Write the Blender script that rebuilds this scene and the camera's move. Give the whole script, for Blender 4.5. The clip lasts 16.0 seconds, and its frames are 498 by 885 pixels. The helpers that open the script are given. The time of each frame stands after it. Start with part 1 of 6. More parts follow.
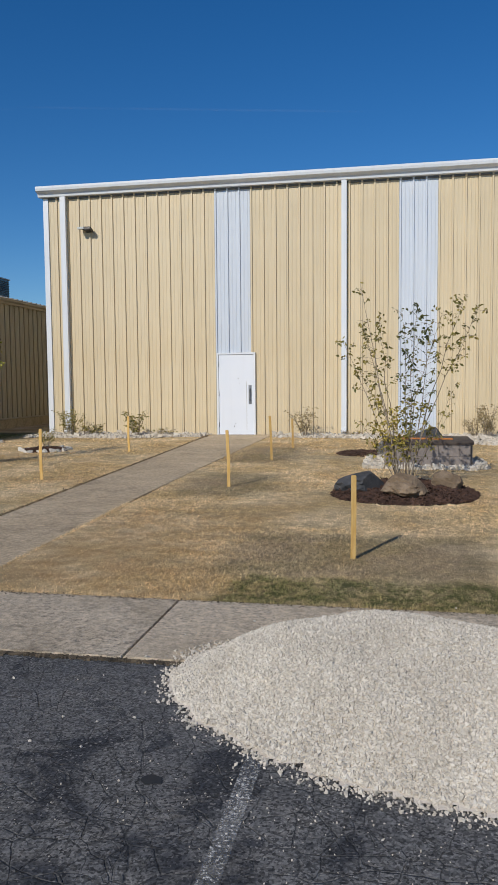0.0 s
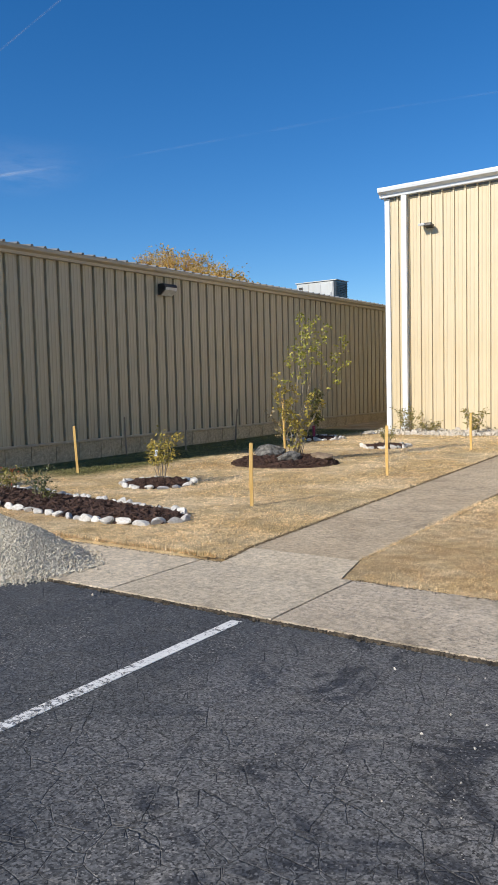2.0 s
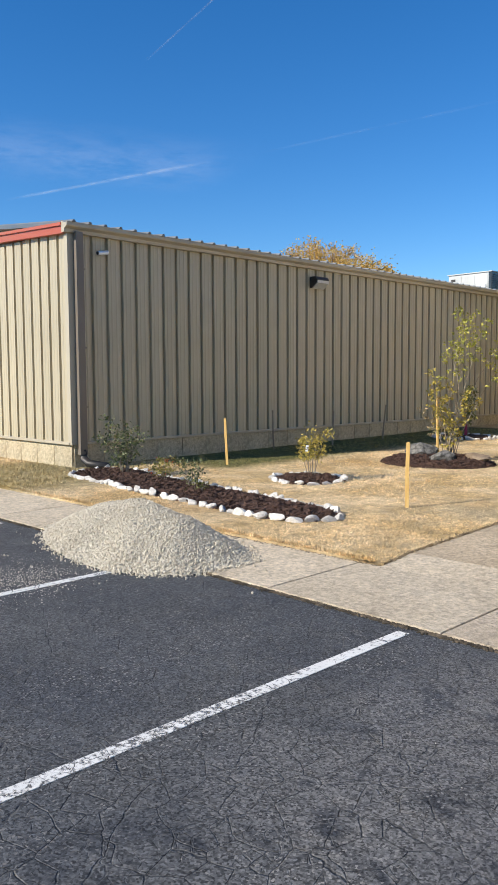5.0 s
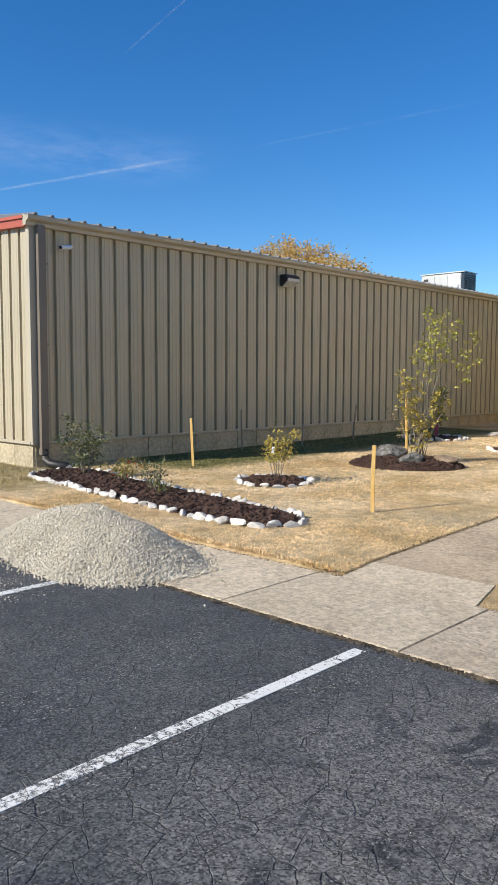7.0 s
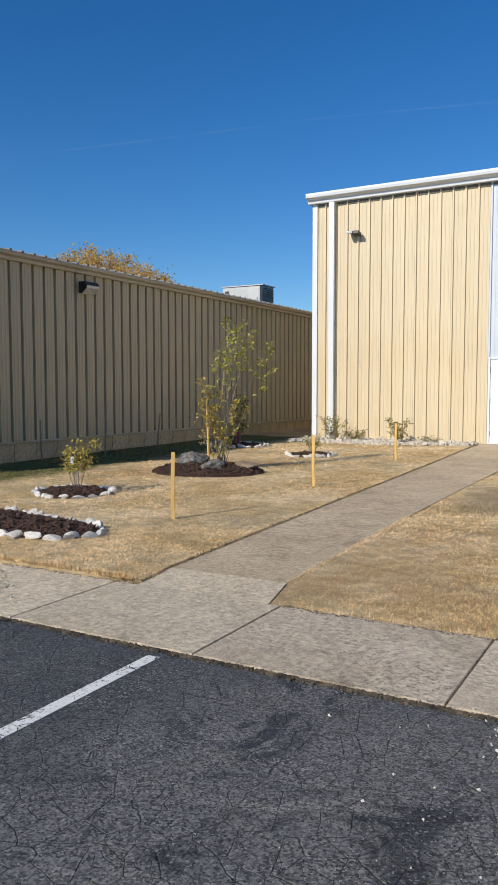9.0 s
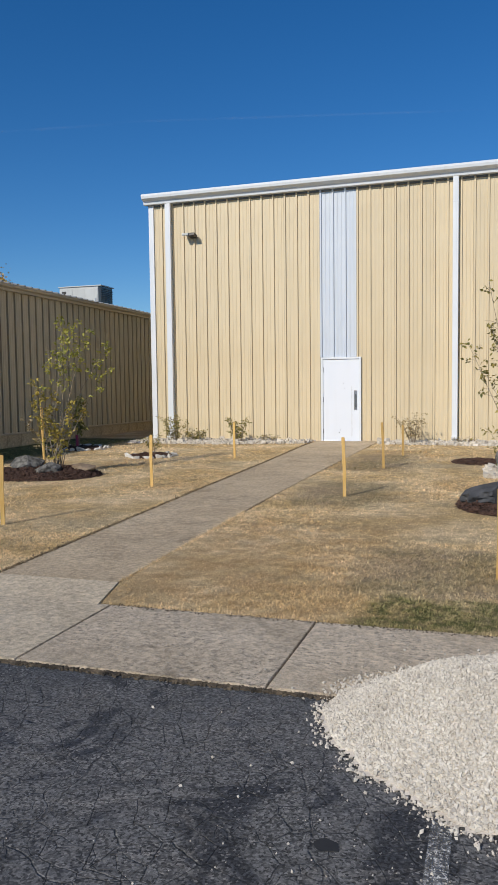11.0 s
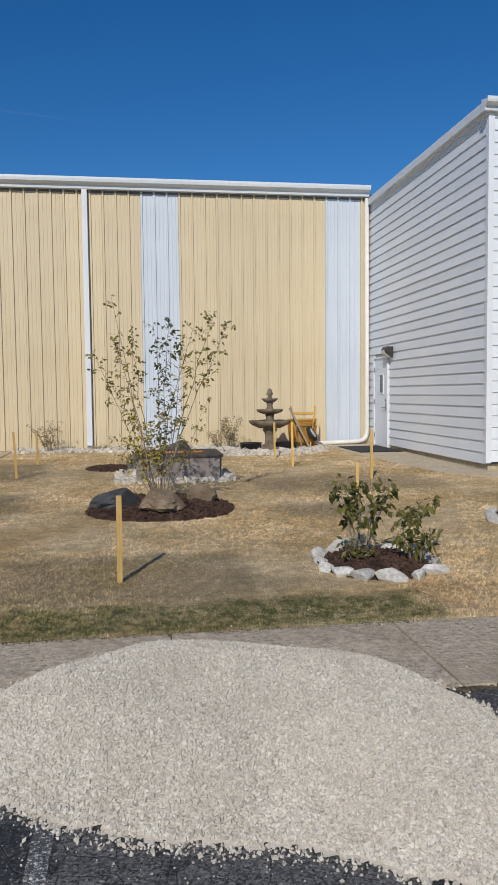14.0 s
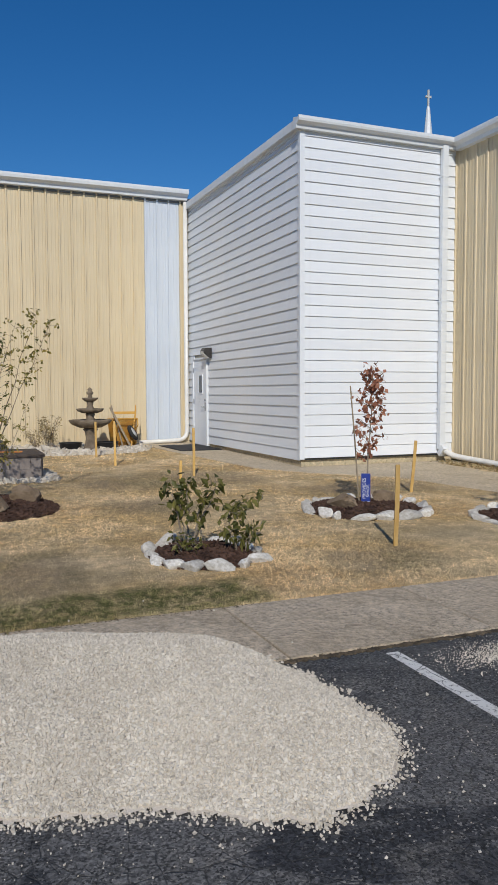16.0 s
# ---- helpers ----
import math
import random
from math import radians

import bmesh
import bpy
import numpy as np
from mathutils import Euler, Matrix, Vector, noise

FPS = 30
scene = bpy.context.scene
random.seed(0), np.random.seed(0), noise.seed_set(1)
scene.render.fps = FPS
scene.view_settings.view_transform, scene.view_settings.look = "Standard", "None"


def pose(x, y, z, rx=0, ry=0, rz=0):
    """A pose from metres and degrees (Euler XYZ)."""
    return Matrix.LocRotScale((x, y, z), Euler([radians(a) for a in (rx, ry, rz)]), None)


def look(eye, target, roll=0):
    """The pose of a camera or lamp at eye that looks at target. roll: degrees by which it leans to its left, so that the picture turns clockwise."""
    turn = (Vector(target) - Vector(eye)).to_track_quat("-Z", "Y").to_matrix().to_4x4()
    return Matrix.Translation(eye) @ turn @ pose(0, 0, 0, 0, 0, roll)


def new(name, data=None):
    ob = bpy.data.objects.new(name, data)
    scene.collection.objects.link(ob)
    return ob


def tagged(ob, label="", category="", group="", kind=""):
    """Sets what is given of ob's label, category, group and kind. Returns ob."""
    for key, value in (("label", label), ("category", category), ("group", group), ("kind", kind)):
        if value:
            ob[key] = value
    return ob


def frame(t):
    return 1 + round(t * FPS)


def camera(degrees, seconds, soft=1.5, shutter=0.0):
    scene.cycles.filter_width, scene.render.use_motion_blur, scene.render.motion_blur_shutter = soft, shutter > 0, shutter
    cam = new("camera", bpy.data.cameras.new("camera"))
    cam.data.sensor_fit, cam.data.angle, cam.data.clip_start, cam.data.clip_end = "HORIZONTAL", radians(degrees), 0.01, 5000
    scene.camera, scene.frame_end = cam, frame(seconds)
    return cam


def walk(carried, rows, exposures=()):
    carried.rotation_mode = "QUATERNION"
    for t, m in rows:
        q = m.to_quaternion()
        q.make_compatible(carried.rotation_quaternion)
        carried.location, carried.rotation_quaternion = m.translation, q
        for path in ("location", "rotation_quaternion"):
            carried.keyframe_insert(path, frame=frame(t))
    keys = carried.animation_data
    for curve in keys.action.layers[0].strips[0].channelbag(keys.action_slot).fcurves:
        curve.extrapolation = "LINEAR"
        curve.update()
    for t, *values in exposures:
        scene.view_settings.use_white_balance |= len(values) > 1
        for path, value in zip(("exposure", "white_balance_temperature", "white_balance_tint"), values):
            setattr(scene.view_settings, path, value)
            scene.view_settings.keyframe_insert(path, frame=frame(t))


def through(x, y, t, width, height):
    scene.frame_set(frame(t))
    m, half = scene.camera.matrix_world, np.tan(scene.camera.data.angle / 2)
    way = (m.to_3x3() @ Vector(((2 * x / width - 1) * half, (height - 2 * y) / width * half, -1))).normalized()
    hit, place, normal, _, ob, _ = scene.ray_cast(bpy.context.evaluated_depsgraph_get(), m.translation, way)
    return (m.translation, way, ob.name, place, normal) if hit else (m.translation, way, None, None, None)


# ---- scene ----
# ================= camera =================
cam = camera(36.09, 16.0)
PATH = [
    (0, (0.03, -0.048, 1.434), (-0.351, 1.909, 1.282), -0.5),
    (0.5, (0.013, -0.139, 1.45), (-0.626, 1.75, 1.293), -0.6),
    (1, (-0.02, -0.143, 1.45), (-0.87, 1.66, 1.296), -1.1),
    (1.5, (-0.105, -0.161, 1.449), (-1.138, 1.545, 1.303), -1.1),
    (2, (-0.227, -0.156, 1.44), (-1.376, 1.474, 1.294), -1.4),
    (2.5, (-0.318, -0.163, 1.437), (-1.538, 1.415, 1.295), -1.3),
    (3, (-0.387, -0.147, 1.423), (-1.693, 1.362, 1.286), -1.4),
    (3.5, (-0.42, -0.203, 1.443), (-1.798, 1.24, 1.307), -1.2),
    (4, (-0.448, -0.258, 1.457), (-1.849, 1.162, 1.314), -0.8),
    (6.5, (-0.487, 0.081, 1.51), (-1.925, 1.46, 1.336), -0.1),
    (7, (-0.548, 0.117, 1.512), (-1.924, 1.559, 1.345), 0.2),
    (7.5, (-0.555, 0.127, 1.514), (-1.816, 1.671, 1.35), 0.9),
    (8, (-0.53, 0.159, 1.505), (-1.668, 1.797, 1.349), 0.8),
    (10.5, (-0.395, 0.243, 1.438), (-1.147, 2.092, 1.306), -0.8),
    (11, (-0.344, 0.24, 1.433), (-0.958, 2.139, 1.298), -0.7),
    (11.5, (-0.285, 0.203, 1.445), (-0.781, 2.136, 1.313), -0.6),
    (12, (-0.227, 0.162, 1.45), (-0.59, 2.124, 1.319), -0.5),
    (12.5, (-0.174, 0.141, 1.446), (-0.414, 2.123, 1.32), -0.5),
    (13, (-0.125, 0.114, 1.451), (-0.255, 2.106, 1.327), -1.0),
    (13.5, (-0.117, 0.133, 1.452), (-0.054, 2.128, 1.327), -0.9),
    (14, (-0.166, 0.141, 1.477), (0.126, 2.115, 1.348), -0.6),
    (14.5, (-0.181, 0.15, 1.462), (0.355, 2.073, 1.334), -0.5),
    (15, (-0.206, 0.116, 1.467), (0.514, 1.977, 1.334), -0.2),
    (15.5, (-0.241, 0.032, 1.483), (0.513, 1.879, 1.348), -0.1),
    (16, (-0.334, -0.059, 1.477), (0.418, 1.789, 1.344), -0.2),
]
EXPOSURES = [(0.0, -0.38, 6500, 10), (0.5, -0.36, 6500, 10), (1.0, -0.2, 6500, 10), (1.5, 0.0, 6550, 10), (2.0, 0.28, 6700, 10), (4.0, 0.57, 6800, 10), (6.5, 0.61, 6800, 10), (7.5, 0.42, 6750, 10),
             (8.2, 0.24, 6700, 10), (10.5, -0.13, 6600, 10), (12.0, -0.3, 6550, 10), (14.0, -0.42, 6500, 10), (16.0, -0.47, 6500, 10)]
walk(cam, [(t, look(eye, target, roll)) for t, eye, target, roll in PATH], EXPOSURES)

# ================= light =================
SUN_WAY = Vector((0.36, 0.93, -0.635)).normalized()
SUN_UP = math.asin(-SUN_WAY.z)
sun = new("sun", bpy.data.lights.new("sun", "SUN"))
sun.data.energy, sun.data.angle, sun.data.color = 4.2, radians(0.5), (1.0, 0.95, 0.86)
sun.matrix_world = look((-8, -20, 14), Vector((-8, -20, 14)) + SUN_WAY)
world = bpy.data.worlds.new("sky")
scene.world = world
world.use_nodes = True
wn = world.node_tree
sky = wn.nodes.new("ShaderNodeTexSky")
sky.sky_type, sky.sun_disc = "NISHITA", False
sky.sun_elevation, sky.sun_rotation = SUN_UP, math.atan2(-SUN_WAY.x, -SUN_WAY.y)
sky.altitude, sky.air_density, sky.dust_density, sky.ozone_density = 300, 1.0, 0.0, 6.0
clear = wn.nodes.new("ShaderNodeHueSaturation")
clear.inputs["Saturation"].default_value = 1.24
clear.inputs["Hue"].default_value = 0.504
wn.links.new(sky.outputs[0], clear.inputs["Color"])
wn.links.new(clear.outputs[0], wn.nodes["Background"].inputs[0])
wn.nodes["Background"].inputs[1].default_value = 0.11


# ================= materials =================
class Nodes:
    """A material under construction: small helpers that add and link nodes."""

    def __init__(self, name, rough=0.7, metal=0.0, spec=0.5):
        self.mat = bpy.data.materials.new(name)
        self.mat.use_nodes = True
        self.tree = self.mat.node_tree
        self.bsdf = self.tree.nodes["Principled BSDF"]
        self.bsdf.inputs["Roughness"].default_value = rough
        self.bsdf.inputs["Metallic"].default_value = metal
        self.bsdf.inputs["Specular IOR Level"].default_value = spec
        self.coord = self.node("ShaderNodeTexCoord").outputs["Object"]

    def node(self, kind):
        return self.tree.nodes.new(kind)

    def put(self, socket, value):
        if isinstance(value, bpy.types.NodeSocket):
            self.tree.links.new(value, socket)
        elif isinstance(value, (tuple, list)) and len(value) == 3 and socket.type == "RGBA":
            socket.default_value = (*value, 1)
        else:
            socket.default_value = value

    def stretched(self, scale):
        n = self.node("ShaderNodeMapping")
        self.put(n.inputs["Vector"], self.coord)
        n.inputs["Scale"].default_value = scale
        return n.outputs[0]

    def noise(self, scale, detail=4.0, rough=0.55, vector=None, warp=0.0):
        n = self.node("ShaderNodeTexNoise")
        self.put(n.inputs["Vector"], vector or self.coord)
        n.inputs["Scale"].default_value, n.inputs["Detail"].default_value = scale, detail
        n.inputs["Roughness"].default_value, n.inputs["Distortion"].default_value = rough, warp
        return n.outputs["Fac"]

    def edges(self, scale, vector=None):
        n = self.node("ShaderNodeTexVoronoi")
        n.feature = "DISTANCE_TO_EDGE"
        self.put(n.inputs["Vector"], vector or self.coord)
        n.inputs["Scale"].default_value = scale
        return n.outputs["Distance"]

    def cells(self, scale, vector=None):
        n = self.node("ShaderNodeTexVoronoi")
        self.put(n.inputs["Vector"], vector or self.coord)
        n.inputs["Scale"].default_value = scale
        return n.outputs["Color"]

    def warped(self, scale, amount):
        n = self.node("ShaderNodeTexNoise")
        self.put(n.inputs["Vector"], self.coord)
        n.inputs["Scale"].default_value, n.inputs["Detail"].default_value = scale, 3
        a = self.node("ShaderNodeVectorMath")
        a.operation = "MULTIPLY_ADD"
        self.put(a.inputs[0], n.outputs["Color"])
        a.inputs[1].default_value = (amount, amount, amount)
        self.put(a.inputs[2], self.coord)
        return a.outputs[0]

    def ramp(self, fac, low, high, a=0.0, b=1.0):
        n = self.node("ShaderNodeMapRange")
        n.interpolation_type = "SMOOTHSTEP"
        self.put(n.inputs["Value"], fac)
        n.inputs["From Min"].default_value, n.inputs["From Max"].default_value = low, high
        n.inputs["To Min"].default_value, n.inputs["To Max"].default_value = a, b
        return n.outputs[0]

    def math(self, op, a, b=0.0):
        n = self.node("ShaderNodeMath")
        n.operation = op
        self.put(n.inputs[0], a)
        self.put(n.inputs[1], b)
        return n.outputs[0]

    def mix(self, fac, a, b, how="MIX"):
        n = self.node("ShaderNodeMix")
        n.data_type, n.blend_type = "RGBA", how
        self.put(n.inputs[0], fac)
        self.put(n.inputs[6], a)
        self.put(n.inputs[7], b)
        return n.outputs[2]

    def axes(self):
        n = self.node("ShaderNodeSeparateXYZ")
        self.put(n.inputs[0], self.coord)
        return n.outputs

    def box(self, x0, x1, y0, y1, soft, shift=None):
        """1 inside a rectangle of the plan with soft, ragged edges."""
        ax = self.axes()
        x, y = ax[0], ax[1]
        if shift is not None:
            x, y = self.math("ADD", x, shift), self.math("ADD", y, shift)
        m = self.math("MULTIPLY", self.ramp(x, x0 - soft, x0 + soft), self.ramp(x, x1 - soft, x1 + soft, 1, 0))
        m2 = self.math("MULTIPLY", self.ramp(y, y0 - soft, y0 + soft), self.ramp(y, y1 - soft, y1 + soft, 1, 0))
        return self.math("MULTIPLY", m, m2)

    def bump(self, height, strength, distance=0.01):
        n = self.node("ShaderNodeBump")
        n.inputs["Strength"].default_value, n.inputs["Distance"].default_value = strength, distance
        self.put(n.inputs["Height"], height)
        self.put(self.bsdf.inputs["Normal"], n.outputs[0])

    def colour(self, value):
        self.put(self.bsdf.inputs["Base Color"], value)
        return self.mat

    def rough(self, value):
        self.put(self.bsdf.inputs["Roughness"], value)

    def per_object(self):
        return self.node("ShaderNodeObjectInfo").outputs["Random"]

    def per_island(self):
        return self.node("ShaderNodeNewGeometry").outputs["Random Per Island"]


def surf(name, a, b, big=1.2, fine=40.0, rough=0.7, metal=0.0, bump=0.2, depth=0.004, grain=0.25, vary="", stretch=None, spec=0.5):
    """A two-tone surface: large soft stains from a to b, fine grain in value and relief, and optional variation piece by piece."""
    n = Nodes(name, rough, metal, spec)
    v = n.stretched(stretch) if stretch else None
    c = n.mix(n.ramp(n.noise(big, 5, 0.6, v), 0.32, 0.68), a, b)
    f = n.noise(fine, 4, 0.65, v)
    c = n.mix(1.0, c, n.mix(f, (1 - grain,) * 3, (1 + grain * 0.6,) * 3), "MULTIPLY")
    if vary:
        r = n.per_object() if vary == "object" else n.per_island()
        c = n.mix(1.0, c, n.mix(r, (0.80, 0.785, 0.76) if vary == "slight" else (0.72,) * 3, (1.15,) * 3 if vary == "slight" else (1.2,) * 3), "MULTIPLY")
    if bump:
        n.bump(f, bump, depth)
    n.rough(n.ramp(n.noise(big * 4, 3), 0.2, 0.8, max(rough - 0.1, 0.05), min(rough + 0.1, 1)))
    return n.colour(c)


def painted_metal(name, a, b, rough=0.42, dirt=(0.30, 0.25, 0.17), amount=0.18):
    """Factory-painted sheet: faint vertical streaks, dust low down in patches, little sheen."""
    n = Nodes(name, rough)
    c = n.mix(n.ramp(n.noise(0.7, 4), 0.3, 0.7), a, b)
    streak = n.ramp(n.noise(9, 5, 0.6, n.stretched((1, 1, 0.05))), 0.45, 0.85)
    c = n.mix(n.math("MULTIPLY", streak, amount), c, dirt)
    spots = n.ramp(n.noise(60, 3, 0.7), 0.62, 0.8)
    c = n.mix(n.math("MULTIPLY", spots, amount * 0.5), c, dirt)
    c = n.mix(1.0, c, n.mix(n.per_object(), (0.955,) * 3, (1.03,) * 3), "MULTIPLY")
    n.bump(n.noise(1.6, 2, 0.5, n.stretched((1, 1, 0.3))), 0.12, 0.02)
    n.rough(n.ramp(n.noise(3, 4), 0.3, 0.7, rough - 0.08, rough + 0.12))
    return n.colour(c)


def leaf_matter(name, a, b, rough=0.55, through=0.25):
    n = Nodes(name, rough)
    r = n.per_island()
    c = n.mix(r, a, b)
    c = n.mix(1.0, c, n.mix(n.noise(30, 2), (0.8,) * 3, (1.2,) * 3), "MULTIPLY")
    out = n.tree.nodes["Material Output"]
    t = n.node("ShaderNodeBsdfTranslucent")
    n.put(t.inputs["Color"], c)
    m = n.node("ShaderNodeMixShader")
    m.inputs[0].default_value = through
    n.tree.links.new(n.bsdf.outputs[0], m.inputs[1])
    n.tree.links.new(t.outputs[0], m.inputs[2])
    n.tree.links.new(m.outputs[0], out.inputs["Surface"])
    return n.colour(c)


def asphalt_material():
    """Old asphalt: grey aggregate, blue-black sealer stains near the kerb, dusty swirls, a net of fine cracks."""
    n = Nodes("asphalt", 0.8)
    tone = n.mix(n.ramp(n.noise(0.7, 5, 0.6, None, 0.5), 0.35, 0.66), (0.048, 0.050, 0.053), (0.066, 0.067, 0.067))
    drift = n.math("MULTIPLY", n.math("SUBTRACT", n.noise(1.3, 5, 0.7), 0.5), 1.6)
    sealed = n.box(-2.35, 1.6, 0.6, 3.9, 0.45, drift)
    blot = n.ramp(n.noise(1.55, 5, 0.62, None, 1.3), 0.48, 0.60)
    tone = n.mix(n.math("MULTIPLY", n.math("MULTIPLY", sealed, blot), 0.85), tone, (0.009, 0.011, 0.016))
    swirl = n.ramp(n.noise(2.1, 7, 0.72, n.stretched((0.7, 1.25, 1)), 1.6), 0.50, 0.66)
    tone = n.mix(n.math("MULTIPLY", swirl, n.ramp(sealed, 0, 1, 0.10, 0.62)), tone, (0.165, 0.152, 0.132))
    dusty = n.box(-2.7, 1.8, 1.55, 3.55, 0.5, drift)
    tone = n.mix(n.math("MULTIPLY", dusty, n.ramp(blot, 0, 1, 0.40, 0.10)), tone, (0.17, 0.16, 0.145))
    g = n.node("ShaderNodeSeparateColor")
    n.put(g.inputs[0], n.cells(120))
    tone = n.mix(1.0, tone, n.mix(g.outputs[0], (0.25,) * 3, (1.95,) * 3), "MULTIPLY")
    tone = n.mix(1.0, tone, n.mix(n.ramp(n.noise(42, 5, 0.85), 0.3, 0.7), (0.55,) * 3, (1.45,) * 3), "MULTIPLY")
    pale = n.ramp(g.outputs[1], 0.92, 0.96)
    tone = n.mix(n.math("MULTIPLY", pale, n.ramp(n.noise(2.3, 4), 0.35, 0.7, 0.15, 0.85)), tone, (0.33, 0.31, 0.28))
    gate = n.ramp(n.noise(1.1, 4, 0.7), 0.30, 0.50, 0.15, 1.0)
    fine = n.math("MULTIPLY", n.ramp(n.edges(6.4, n.warped(18.0, 0.02)), 0.0, 0.021, 1, 0), gate)
    small = n.math("MULTIPLY", n.ramp(n.edges(14.0, n.warped(26.0, 0.012)), 0.0, 0.035, 1, 0), n.math("MULTIPLY", gate, n.ramp(n.noise(2.9, 4, 0.7), 0.46, 0.58, 0, 0.7)))
    broad = n.math("MULTIPLY", n.ramp(n.edges(0.8, n.warped(4.0, 0.12)), 0.0, 0.004, 1, 0), 0.8)
    crack = n.math("MAXIMUM", n.math("MAXIMUM", fine, small), broad)
    dust = n.ramp(n.noise(4.3, 3), 0.58, 0.70, 0, 0.7)
    tone = n.mix(n.math("MULTIPLY", crack, 0.5), tone, n.mix(dust, (0.010, 0.010, 0.010), (0.25, 0.225, 0.185)))
    h = n.math("SUBTRACT", n.math("MULTIPLY", g.outputs[0], 0.6), n.math("MULTIPLY", crack, 0.9))
    n.bump(h, 0.85, 0.006)
    n.rough(n.ramp(n.noise(1.5, 4), 0.3, 0.7, 0.62, 0.9))
    return n.colour(tone)


def paint_line_material(name, wear, grain=30):
    n = Nodes(name, 0.75)
    gone = n.ramp(n.math("ADD", n.noise(grain, 6, 0.8), n.math("MULTIPLY", n.ramp(n.noise(0.45, 2), 0.3, 0.7), 0.16)), 0.50 - wear, 0.66 - wear)
    lines = n.math("MULTIPLY", n.ramp(n.edges(6.5, n.warped(9, 0.05)), 0.0, 0.025, 1, 0), n.ramp(n.noise(3, 4), 0.42, 0.55))
    gone = n.math("MAXIMUM", n.math("MULTIPLY", gone, 0.92), lines)
    c = n.mix(n.noise(5, 4), (0.62, 0.61, 0.57), (0.8, 0.79, 0.76))
    n.bump(n.noise(190, 2), 0.5, 0.003)
    n.put(n.bsdf.inputs["Alpha"], n.math("SUBTRACT", 1.0, gone))
    return n.colour(c)


def concrete_material(name, a, b, stain, speck=1.0):
    n = Nodes(name, 0.88)
    c = n.mix(n.ramp(n.noise(1.1, 6, 0.65, None, 0.4), 0.33, 0.7), a, b)
    c = n.mix(n.math("MULTIPLY", n.ramp(n.noise(1.9, 8, 0.78, None, 0.6), 0.50, 0.68), 0.75), c, stain)
    c = n.mix(1.0, c, n.mix(n.ramp(n.noise(22, 6, 0.85), 0.32, 0.68), (0.6,) * 3, (1.25,) * 3), "MULTIPLY")
    pits = n.ramp(n.noise(42, 5, 0.8), 0.52, 0.64)
    patch = n.ramp(n.noise(1.3, 5, 0.7), 0.36, 0.6, 0.2, 1.0)
    c = n.mix(n.math("MULTIPLY", n.math("MULTIPLY", pits, patch), 0.8 * speck), c, (0.11, 0.10, 0.085))
    pale = n.ramp(n.noise(85, 3, 0.75), 0.57, 0.7)
    c = n.mix(n.math("MULTIPLY", pale, 0.6 * speck), c, (0.62, 0.59, 0.52))
    c = n.mix(1.0, c, n.mix(n.per_object(), (0.9,) * 3, (1.06,) * 3), "MULTIPLY")
    n.bump(n.math("SUBTRACT", n.noise(120, 4, 0.7), n.math("MULTIPLY", pits, 0.8)), 0.7, 0.008)
    return n.colour(c)


